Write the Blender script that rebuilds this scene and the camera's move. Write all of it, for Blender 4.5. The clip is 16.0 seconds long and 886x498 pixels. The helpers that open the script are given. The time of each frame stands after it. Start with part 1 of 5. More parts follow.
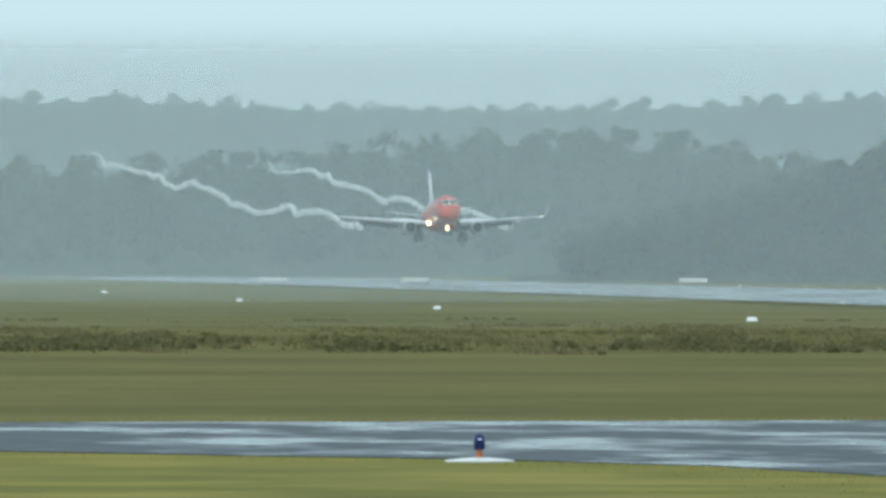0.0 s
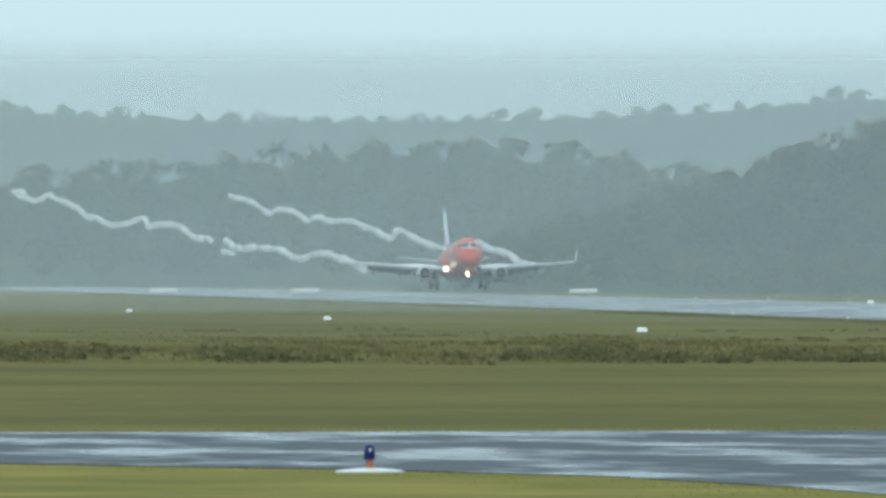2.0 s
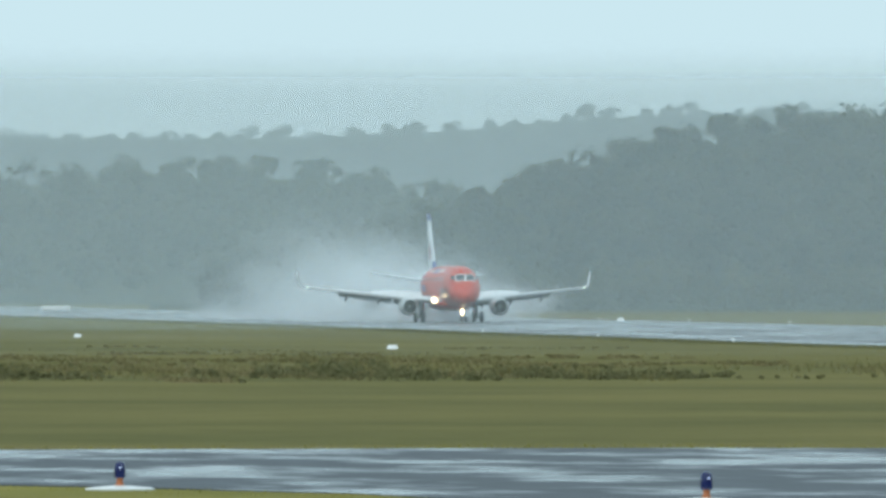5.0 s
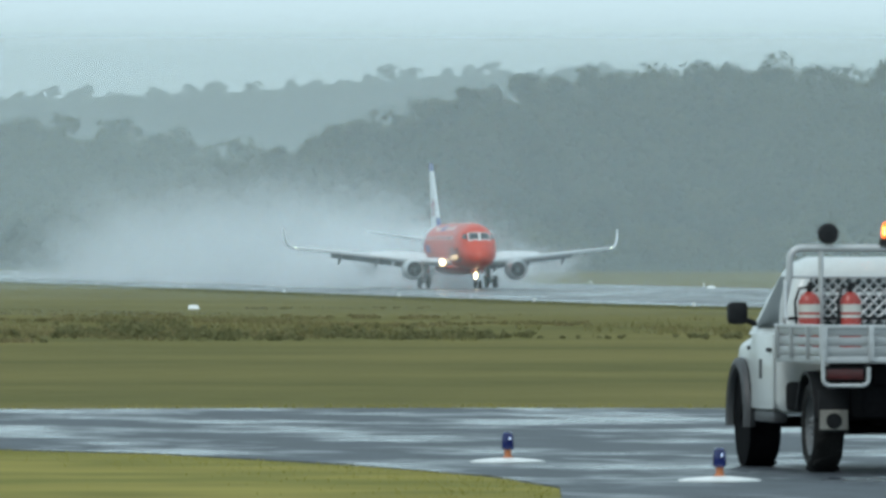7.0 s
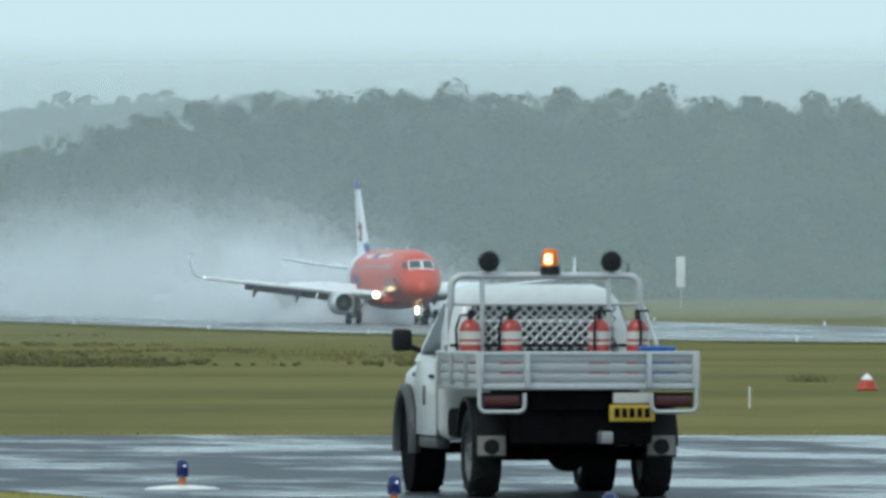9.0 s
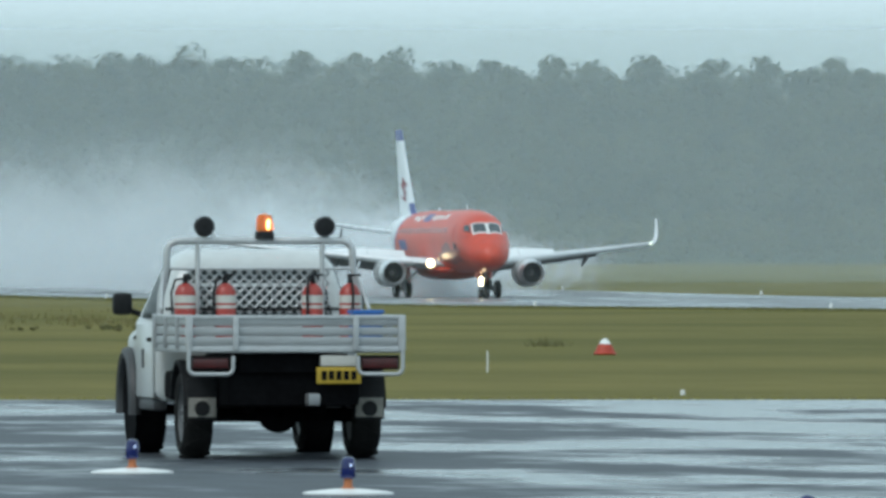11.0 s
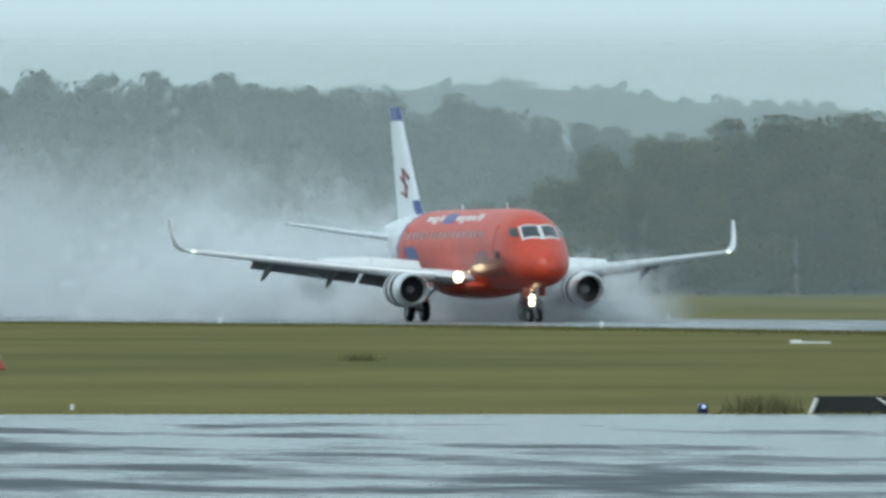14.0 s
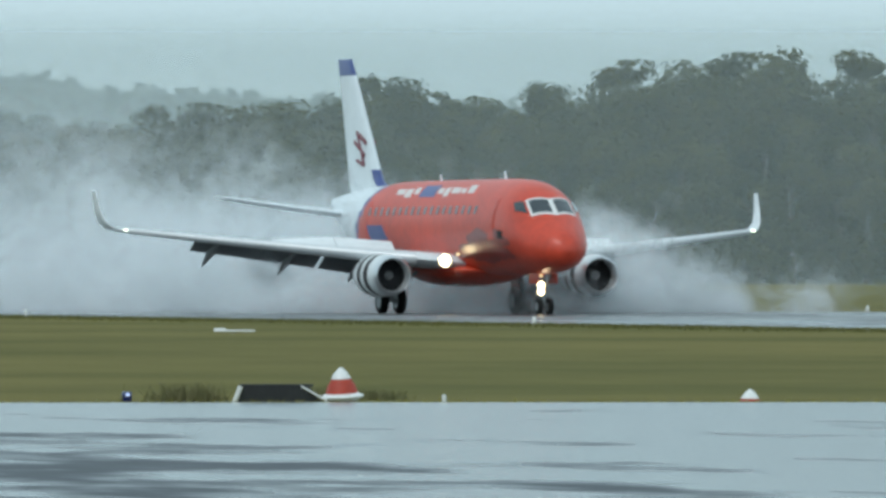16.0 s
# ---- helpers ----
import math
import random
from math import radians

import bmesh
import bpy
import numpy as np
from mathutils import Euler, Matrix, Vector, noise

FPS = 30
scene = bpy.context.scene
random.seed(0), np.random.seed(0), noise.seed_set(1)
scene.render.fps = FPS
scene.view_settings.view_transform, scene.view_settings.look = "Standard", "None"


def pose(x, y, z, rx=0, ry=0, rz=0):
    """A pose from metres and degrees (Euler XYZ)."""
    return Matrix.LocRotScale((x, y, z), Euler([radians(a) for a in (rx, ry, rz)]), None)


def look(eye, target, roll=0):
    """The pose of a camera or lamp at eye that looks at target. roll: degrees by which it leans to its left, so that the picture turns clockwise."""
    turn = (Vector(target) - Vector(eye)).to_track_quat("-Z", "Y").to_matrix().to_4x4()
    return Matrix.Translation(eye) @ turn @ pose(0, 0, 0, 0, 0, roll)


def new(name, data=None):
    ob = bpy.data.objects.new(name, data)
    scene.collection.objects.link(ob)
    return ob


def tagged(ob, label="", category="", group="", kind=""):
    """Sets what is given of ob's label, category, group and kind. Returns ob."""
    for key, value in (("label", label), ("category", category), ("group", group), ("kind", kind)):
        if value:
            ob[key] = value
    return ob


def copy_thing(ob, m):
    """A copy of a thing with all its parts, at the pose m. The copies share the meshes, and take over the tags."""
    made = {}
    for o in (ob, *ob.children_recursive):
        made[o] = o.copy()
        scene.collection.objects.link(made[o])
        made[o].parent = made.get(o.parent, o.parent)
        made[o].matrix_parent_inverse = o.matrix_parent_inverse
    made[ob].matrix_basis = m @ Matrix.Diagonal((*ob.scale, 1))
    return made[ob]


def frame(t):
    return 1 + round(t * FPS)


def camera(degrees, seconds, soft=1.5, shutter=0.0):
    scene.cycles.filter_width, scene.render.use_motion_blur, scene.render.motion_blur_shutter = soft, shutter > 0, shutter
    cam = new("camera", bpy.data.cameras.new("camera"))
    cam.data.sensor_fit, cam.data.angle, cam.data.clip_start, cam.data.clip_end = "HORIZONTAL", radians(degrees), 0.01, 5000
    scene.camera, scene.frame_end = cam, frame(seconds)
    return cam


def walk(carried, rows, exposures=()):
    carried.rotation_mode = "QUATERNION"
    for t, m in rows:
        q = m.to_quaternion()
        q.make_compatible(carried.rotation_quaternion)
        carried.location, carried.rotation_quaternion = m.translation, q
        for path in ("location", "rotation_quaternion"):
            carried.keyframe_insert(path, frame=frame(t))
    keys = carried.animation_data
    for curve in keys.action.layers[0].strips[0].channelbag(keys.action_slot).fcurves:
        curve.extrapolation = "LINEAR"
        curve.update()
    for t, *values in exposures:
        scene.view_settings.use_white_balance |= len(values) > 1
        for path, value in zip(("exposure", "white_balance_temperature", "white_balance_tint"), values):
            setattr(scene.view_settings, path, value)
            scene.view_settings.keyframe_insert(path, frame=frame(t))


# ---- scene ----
# camera on a tripod at eye height, panning with the landing aircraft
cam = camera(4.489, 16.0, soft=3.3)
EYE = Vector((0.0, 0.0, 1.6))
# seconds, bearing from -X towards +Y in degrees, tilt in degrees
PAN = [(0, 5.3670, 0.2063), (0.5, 5.4197, 0.2501), (1, 5.7093, 0.2194), (1.5, 5.7357, 0.2415), (2, 5.9242, 0.2590),
       (2.5, 6.0514, 0.1097), (3, 6.0952, 0.1756), (3.5, 6.4900, 0.2108), (3.7, 6.5384, 0.2063), (5.8, 7.6308, 0.2415),
       (6, 7.6878, 0.1538), (6.5, 7.9596, 0.2063), (7, 8.1966, 0.1450), (7.5, 8.6704, 0.1493), (8, 8.9861, 0.1011),
       (8.2, 9.1906, 0.1581), (10.3, 10.5142, 0.0974), (10.5, 10.6374, 0.0573), (11, 11.1731, 0.1031), (11.5, 11.6429, 0.1432),
       (12, 11.9924, 0.1547), (12.5, 12.5453, 0.1031), (13, 12.9807, 0.0573), (13.5, 13.4935, 0.1461), (14, 14.2670, 0.1776),
       (14.5, 14.9231, 0.2206), (15, 15.9286, 0.0430), (15.5, 16.5875, 0.1146), (16, 17.1863, 0.1175)]


def bearing(a, d, z=0.0):
    """The point d metres from the eye at bearing a (degrees from -X towards +Y)."""
    return Vector((-d * math.cos(radians(a)), d * math.sin(radians(a)), z))


walk(cam, [(t, look(EYE, EYE + bearing(a, 100, 100 * math.tan(radians(e))))) for t, a, e in PAN], [(0, 0.0), (13.4, 0.0), (14.4, -0.14), (16, -0.14)])

# overcast, drizzly daylight
world = bpy.data.worlds.new("world")
scene.world = world
world.use_nodes = True
wn, wl = world.node_tree.nodes, world.node_tree.links
sky = wn.new("ShaderNodeTexSky")
sky.sky_type, sky.sun_disc = "NISHITA", False
sky.sun_elevation, sky.sun_rotation = radians(48), radians(60)
sky.air_density, sky.dust_density, sky.ozone_density = 1.0, 3.0, 2.0
cloud = wn.new("ShaderNodeRGB")
cloud.outputs[0].default_value = (6.75, 9.1, 9.95, 1)
mixs = wn.new("ShaderNodeMix")
mixs.data_type = "RGBA"
mixs.inputs[0].default_value = 0.86
wl.new(sky.outputs[0], mixs.inputs[6])
wl.new(cloud.outputs[0], mixs.inputs[7])
bg = wn["Background"]
bg.inputs["Strength"].default_value = 0.1
wl.new(mixs.outputs[2], bg.inputs["Color"])
sun = new("sun", bpy.data.lights.new("sun", "SUN"))
sun.data.energy, sun.data.angle, sun.data.color = 1.1, radians(25), (1.0, 0.985, 0.96)
sun.matrix_basis = look((60, -80, 120), (0, 0, 0))
scene.cycles.transparent_max_bounces = 240


# ---- materials ----
def material(name, color, rough=0.6, metal=0.0, vary=0.12, scale=3.0, stretch=(1, 1, 1), bump=0.0, fine=6.0,
             color2=None, emit=None, emit_power=0.0, alpha=1.0, per_object=0.0, coat=0.0, spec=0.5):
    """Principled material whose colour varies at two scales, with optional relief."""
    mat = bpy.data.materials.new(name)
    mat.use_nodes = True
    n, l = mat.node_tree.nodes, mat.node_tree.links
    b = n["Principled BSDF"]
    b.inputs["Metallic"].default_value = metal
    b.inputs["Roughness"].default_value = rough
    b.inputs["Coat Weight"].default_value = coat
    b.inputs["Specular IOR Level"].default_value = spec
    tc, mp = n.new("ShaderNodeTexCoord"), n.new("ShaderNodeMapping")
    mp.inputs["Scale"].default_value = stretch
    l.new(tc.outputs["Object"], mp.inputs["Vector"])
    big, small = n.new("ShaderNodeTexNoise"), n.new("ShaderNodeTexNoise")
    big.inputs["Scale"].default_value, small.inputs["Scale"].default_value = scale, scale * fine
    big.inputs["Detail"].default_value = small.inputs["Detail"].default_value = 5
    for k in (big, small):
        l.new(mp.outputs[0], k.inputs["Vector"])
    add = n.new("ShaderNodeMath")
    add.operation = "ADD"
    l.new(big.outputs[0], add.inputs[0])
    l.new(small.outputs[0], add.inputs[1])
    last = add
    if per_object:
        info, mul = n.new("ShaderNodeObjectInfo"), n.new("ShaderNodeMath")
        mul.operation = "MULTIPLY_ADD"
        mul.inputs[1].default_value = per_object
        l.new(info.outputs["Random"], mul.inputs[0])
        l.new(add.outputs[0], mul.inputs[2])
        last = mul
    ramp = n.new("ShaderNodeValToRGB")
    half = n.new("ShaderNodeMath")
    half.operation = "MULTIPLY"
    half.inputs[1].default_value = 0.5
    l.new(last.outputs[0], half.inputs[0])
    l.new(half.outputs[0], ramp.inputs[0])
    c2 = color2 or tuple(min(1, c * (1 + vary)) for c in color)
    c1 = color if color2 else tuple(c * (1 - vary) for c in color)
    ramp.color_ramp.elements[0].position, ramp.color_ramp.elements[1].position = 0.36, 0.64 + 0.3 * per_object
    ramp.color_ramp.elements[0].color, ramp.color_ramp.elements[1].color = (*c1, 1), (*c2, 1)
    l.new(ramp.outputs[0], b.inputs["Base Color"])
    if bump:
        bm_ = n.new("ShaderNodeBump")
        bm_.inputs["Strength"].default_value, bm_.inputs["Distance"].default_value = bump, 0.05
        l.new(small.outputs[0], bm_.inputs["Height"])
        l.new(bm_.outputs[0], b.inputs["Normal"])
    if emit:
        b.inputs["Emission Color"].default_value = (*emit, 1)
        b.inputs["Emission Strength"].default_value = emit_power
    if alpha < 1:
        b.inputs["Alpha"].default_value = alpha
    return mat


def veil_material(name, color, alpha, patchy=0.0, scale=0.01, thins=None):
    """Thin mist: light passes, and a part is scattered to both sides."""
    mat = bpy.data.materials.new(name)
    mat.use_nodes = True
    n, l = mat.node_tree.nodes, mat.node_tree.links
    n.remove(n["Principled BSDF"])
    out = n["Material Output"]
    clear, dif, trl, both, mix = (n.new("ShaderNode" + k) for k in ("BsdfTransparent", "BsdfDiffuse", "BsdfTranslucent", "MixShader", "MixShader"))
    dif.inputs[0].default_value = trl.inputs[0].default_value = (*color, 1)
    both.inputs[0].default_value = 0.5
    l.new(dif.outputs[0], both.inputs[1])
    l.new(trl.outputs[0], both.inputs[2])
    mix.inputs[0].default_value = alpha
    if patchy:
        tc, nz, mr = n.new("ShaderNodeTexCoord"), n.new("ShaderNodeTexNoise"), n.new("ShaderNodeMapRange")
        nz.inputs["Scale"].default_value, nz.inputs["Detail"].default_value = scale, 3
        mr.inputs[1].default_value, mr.inputs[2].default_value = 0.3, 0.7
        mr.inputs[3].default_value, mr.inputs[4].default_value = alpha * (1 - patchy), min(1, alpha * (1 + patchy))
        l.new(tc.outputs["Object"], nz.inputs["Vector"])
        l.new(nz.outputs[0], mr.inputs[0])
        last = mr
        if thins:      # the mist lies low and thins out with height
            sep, up, mul = n.new("ShaderNodeSeparateXYZ"), n.new("ShaderNodeMapRange"), n.new("ShaderNodeMath")
            up.interpolation_type = "SMOOTHSTEP"
            up.inputs[1].default_value, up.inputs[2].default_value, up.inputs[3].default_value, up.inputs[4].default_value = *thins, 1, 0
            mul.operation = "MULTIPLY"
            l.new(tc.outputs["Object"], sep.inputs[0])
            l.new(sep.outputs["Z"], up.inputs[0])
            l.new(up.outputs[0], mul.inputs[0])
            l.new(mr.outputs[0], mul.inputs[1])
            last = mul
        l.new(last.outputs[0], mix.inputs[0])
    l.new(clear.outputs[0], mix.inputs[1])
    l.new(both.outputs[0], mix.inputs[2])
    l.new(mix.outputs[0], out.inputs["Surface"])
    return mat


def wet_asphalt(name, dry, wet_level, stretch, rough_dry=0.55, rough_wet=0.06, scale=0.25, dull=0.12, pooling=0.0):
    """Asphalt with standing water in shallow, drawn-out puddles."""
    mat = bpy.data.materials.new(name)
    mat.use_nodes = True
    n, l = mat.node_tree.nodes, mat.node_tree.links
    b = n["Principled BSDF"]
    tc, mp = n.new("ShaderNodeTexCoord"), n.new("ShaderNodeMapping")
    mp.inputs["Scale"].default_value = stretch
    l.new(tc.outputs["Object"], mp.inputs["Vector"])
    big, mid, grit = (n.new("ShaderNodeTexNoise") for _ in range(3))
    for k, s, d in ((big, scale, 6), (mid, scale * 5, 4), (grit, 60, 2)):
        k.inputs["Scale"].default_value, k.inputs["Detail"].default_value = s, d
        l.new((tc if k is grit else mp).outputs["Object" if k is grit else 0], k.inputs["Vector"])
    mixn = n.new("ShaderNodeMath")
    mixn.operation = "MULTIPLY_ADD"
    mixn.inputs[1].default_value = 0.22
    l.new(mid.outputs[0], mixn.inputs[0])
    l.new(big.outputs[0], mixn.inputs[2])
    sep, low, pool = n.new("ShaderNodeSeparateXYZ"), n.new("ShaderNodeMapRange"), n.new("ShaderNodeMath")
    low.inputs[1].default_value, low.inputs[2].default_value, low.inputs[3].default_value, low.inputs[4].default_value = 18, 36, 0.0, pooling
    pool.operation = "ADD"
    l.new(tc.outputs["Object"], sep.inputs[0])
    l.new(sep.outputs["Y"], low.inputs[0])
    l.new(mixn.outputs[0], pool.inputs[0])
    l.new(low.outputs[0], pool.inputs[1])
    wet = n.new("ShaderNodeMapRange")
    wet.inputs[1].default_value, wet.inputs[2].default_value = wet_level, wet_level + 0.14
    l.new(pool.outputs[0], wet.inputs[0])
    ro = n.new("ShaderNodeMapRange")
    ro.inputs[3].default_value, ro.inputs[4].default_value = rough_dry, rough_wet
    l.new(wet.outputs[0], ro.inputs[0])
    l.new(ro.outputs[0], b.inputs["Roughness"])
    sp = n.new("ShaderNodeMapRange")
    sp.inputs[3].default_value, sp.inputs[4].default_value = dull, 0.5
    l.new(wet.outputs[0], sp.inputs[0])
    l.new(sp.outputs[0], b.inputs["Specular IOR Level"])
    ramp = n.new("ShaderNodeValToRGB")
    ramp.color_ramp.elements[0].color, ramp.color_ramp.elements[1].color = (*[c * 0.7 for c in dry], 1), (*[c * 1.35 for c in dry], 1)
    ramp.color_ramp.elements[0].position, ramp.color_ramp.elements[1].position = 0.3, 0.7
    l.new(mid.outputs[0], ramp.inputs[0])
    l.new(ramp.outputs[0], b.inputs["Base Color"])
    bp = n.new("ShaderNodeBump")
    inv = n.new("ShaderNodeMath")
    inv.operation = "SUBTRACT"
    inv.inputs[0].default_value = 1.0
    l.new(wet.outputs[0], inv.inputs[1])
    k2 = n.new("ShaderNodeMath")
    k2.operation = "MULTIPLY"
    k2.inputs[1].default_value = 0.25
    l.new(inv.outputs[0], k2.inputs[0])
    l.new(k2.outputs[0], bp.inputs["Strength"])
    bp.inputs["Distance"].default_value = 0.01
    l.new(grit.outputs[0], bp.inputs["Height"])
    l.new(bp.outputs[0], b.inputs["Normal"])
    return mat


def grass_material(name, low=(0.114, 0.109, 0.032), high=(0.172, 0.147, 0.048), patches=0.045, relief=0.3):
    """Mown airfield grass: olive and straw patches in drawn-out bands, with clump relief."""
    mat = bpy.data.materials.new(name)
    mat.use_nodes = True
    n, l = mat.node_tree.nodes, mat.node_tree.links
    b = n["Principled BSDF"]
    b.inputs["Roughness"].default_value = 0.9
    b.inputs["Specular IOR Level"].default_value = 0.1
    tc = n.new("ShaderNodeTexCoord")
    patch, clump, blade = (n.new("ShaderNodeTexNoise") for _ in range(3))
    for k, s, d in ((patch, patches, 5), (clump, 0.6, 5), (blade, 9.0, 3)):
        k.inputs["Scale"].default_value, k.inputs["Detail"].default_value = s, d
        l.new(tc.outputs["Object"], k.inputs["Vector"])
    r1, r2 = n.new("ShaderNodeValToRGB"), n.new("ShaderNodeValToRGB")
    r1.color_ramp.elements[0].position, r1.color_ramp.elements[1].position = 0.38, 0.62
    r1.color_ramp.elements[0].color, r1.color_ramp.elements[1].color = (*low, 1), (*high, 1)
    r2.color_ramp.elements[0].position, r2.color_ramp.elements[1].position = 0.3, 0.72
    r2.color_ramp.elements[0].color, r2.color_ramp.elements[1].color = (0.84, 0.85, 0.81, 1), (1.1, 1.09, 1.06, 1)
    l.new(patch.outputs[0], r1.inputs[0])
    l.new(clump.outputs[0], r2.inputs[0])
    mx = n.new("ShaderNodeMix")
    mx.data_type, mx.blend_type = "RGBA", "MULTIPLY"
    mx.inputs[0].default_value = 1
    l.new(r1.outputs[0], mx.inputs[6])
    l.new(r2.outputs[0], mx.inputs[7])
    l.new(mx.outputs[2], b.inputs["Base Color"])
    bp = n.new("ShaderNodeBump")
    bp.inputs["Strength"].default_value, bp.inputs["Distance"].default_value = relief, 0.12
    l.new(blade.outputs[0], bp.inputs["Height"])
    l.new(bp.outputs[0], b.inputs["Normal"])
    return mat


M_GRASS = grass_material("mown_grass")
M_VERGEGROUND = grass_material("lush_verge_grass", (0.158, 0.150, 0.034), (0.262, 0.225, 0.056), 0.35, 0.08)


def leaf_material(name, dark, light, scale, fine, per_object=0.0):
    """Matt gum leaves that let a part of the light through; crowns differ from one another."""
    mat = material(name, dark, 0.8, color2=light, scale=scale, fine=fine, per_object=per_object, spec=0.12)
    n, l = mat.node_tree.nodes, mat.node_tree.links
    b, trl, mix = n["Principled BSDF"], n.new("ShaderNodeBsdfTranslucent"), n.new("ShaderNodeMixShader")
    l.new(b.inputs["Base Color"].links[0].from_socket, trl.inputs[0])
    mix.inputs[0].default_value = 0.42
    l.new(b.outputs[0], mix.inputs[1])
    l.new(trl.outputs[0], mix.inputs[2])
    l.new(mix.outputs[0], n["Material Output"].inputs["Surface"])
    return mat


M_TAXI = wet_asphalt("wet_taxiway_asphalt", (0.050, 0.058, 0.070), 0.59, (0.42, 0.9, 1), 0.5, 0.17, 0.42, pooling=0.235)
M_RUNWAY = wet_asphalt("wet_runway_asphalt", (0.10, 0.105, 0.11), 0.56, (0.2, 1, 1), 0.40, 0.18, 0.2)
M_WHITE = material("white_enamel", (0.78, 0.79, 0.78), 0.35, vary=0.05, scale=2)
M_LEAF = leaf_material("eucalypt_leaves", (0.040, 0.050, 0.024), (0.125, 0.122, 0.056), 0.16, 4, 0.6)
M_LEAF_FAR = leaf_material("far_canopy", (0.030, 0.042, 0.026), (0.088, 0.094, 0.048), 0.05, 4)
M_BARK = material("pale_bark", (0.20, 0.18, 0.15), 0.8, vary=0.4, scale=2, stretch=(1, 1, 0.3), bump=0.4)
M_SCRUB = leaf_material("rank_scrub", (0.135, 0.140, 0.064), (0.215, 0.195, 0.098), 0.25, 6)
M_VERGE = leaf_material("verge_grass", (0.24, 0.23, 0.055), (0.34, 0.30, 0.085), 0.3, 8)
M_RANK = leaf_material("rank_grass", (0.175, 0.162, 0.070), (0.28, 0.23, 0.12), 0.12, 3)
M_EDGE = leaf_material("edge_grass", (0.14, 0.138, 0.05), (0.185, 0.172, 0.066), 0.12, 3)
M_STRAW = leaf_material("tall_grass", (0.16, 0.155, 0.06), (0.30, 0.255, 0.12), 0.3, 8)


# ---- building helpers ----
def finish(bm, name, mats, smooth=True, sharp=40):
    me = bpy.data.meshes.new(name)
    bm.normal_update()
    bm.to_mesh(me)
    bm.free()
    for m in mats if isinstance(mats, (list, tuple)) else [mats]:
        me.materials.append(m)
    if smooth:
        for p in me.polygons:
            p.use_smooth = True
        me.set_sharp_from_angle(angle=radians(sharp))
    return me


def part(name, bm, mats, parent, label="", smooth=True, sharp=40):
    ob = new(name, finish(bm, name, mats, smooth, sharp))
    ob.parent = parent
    if label:
        tagged(ob, label)
    return ob


def thing(name, label, category, group="", kind="", at=None):
    ob = new(name)
    ob.empty_display_size = 0.3
    if at is not None:
        ob.matrix_basis = at
    return tagged(ob, label, category, group, kind)


def box(sx, sy, sz, c=(0, 0, 0), bevel=0.0, bm=None, m=None):
    own = bmesh.new()
    bmesh.ops.create_cube(own, size=1)
    bmesh.ops.scale(own, vec=(sx, sy, sz), verts=own.verts)
    if bevel:
        bmesh.ops.bevel(own, geom=own.edges[:], offset=bevel, segments=2, affect="EDGES", profile=0.6)
    if m is not None:
        bmesh.ops.transform(own, matrix=m, verts=own.verts)
    bmesh.ops.translate(own, vec=c, verts=own.verts)
    return merge(bm, own)


def merge(bm, own):
    if bm is None:
        return own
    me = bpy.data.meshes.new("tmp")
    own.to_mesh(me)
    own.free()
    bm.from_mesh(me)
    bpy.data.meshes.remove(me)
    return bm


def loft(rings, bm=None, cap=True, closed=True):
    own = bmesh.new()
    vs = [[own.verts.new(p) for p in r] for r in rings]
    for a, b in zip(vs, vs[1:]):
        k = len(a)
        for i in range(k if closed else k - 1):
            j = (i + 1) % k
            own.faces.new((a[i], a[j], b[j], b[i]))
    if cap and closed:
        own.faces.new(vs[0][::-1])
        own.faces.new(vs[-1])
    bmesh.ops.recalc_face_normals(own, faces=own.faces)
    return merge(bm, own)


def frame_of(d):
    d = Vector(d).normalized()
    u = d.cross(Vector((0, 0, 1)) if abs(d.z) < 0.9 else Vector((1, 0, 0))).normalized()
    return d, u, d.cross(u)


def rod(p0, p1, r0, r1=None, seg=10, bm=None):
    r1 = r0 if r1 is None else r1
    p0, p1 = Vector(p0), Vector(p1)
    d, u, v = frame_of(p1 - p0)
    ring = lambda p, r: [p + (u * math.cos(a) + v * math.sin(a)) * r for a in np.linspace(0, 2 * math.pi, seg, endpoint=False)]
    return loft([ring(p0, r0), ring(p1, r1)], bm)


def tube(pts, r, seg=8, bm=None):
    pts = [Vector(p) for p in pts]
    rs = r if isinstance(r, (list, tuple)) else [r] * len(pts)
    rings = []
    up = None
    for i, p in enumerate(pts):
        d = (pts[min(i + 1, len(pts) - 1)] - pts[max(i - 1, 0)]).normalized()
        if up is None:
            up = frame_of(d)[1]
        up = (up - d * up.dot(d)).normalized()
        v = d.cross(up)
        rings.append([p + (up * math.cos(a) + v * math.sin(a)) * rs[i] for a in np.linspace(0, 2 * math.pi, seg, endpoint=False)])
    return loft(rings, bm)


def lathe(profile, axis="X", seg=28, bm=None, cap=False):
    """Turns (along, radius) pairs round an axis."""
    rings = []
    for h, r in profile:
        ring = []
        for a in np.linspace(0, 2 * math.pi, seg, endpoint=False):
            c, s = r * math.cos(a), r * math.sin(a)
            ring.append({"X": (h, c, s), "Y": (c, h, s), "Z": (c, s, h)}[axis])
        rings.append(ring)
    return loft(rings, bm, cap=cap)


def shift(bm, v):
    bmesh.ops.translate(bm, vec=v, verts=bm.verts)
    return bm


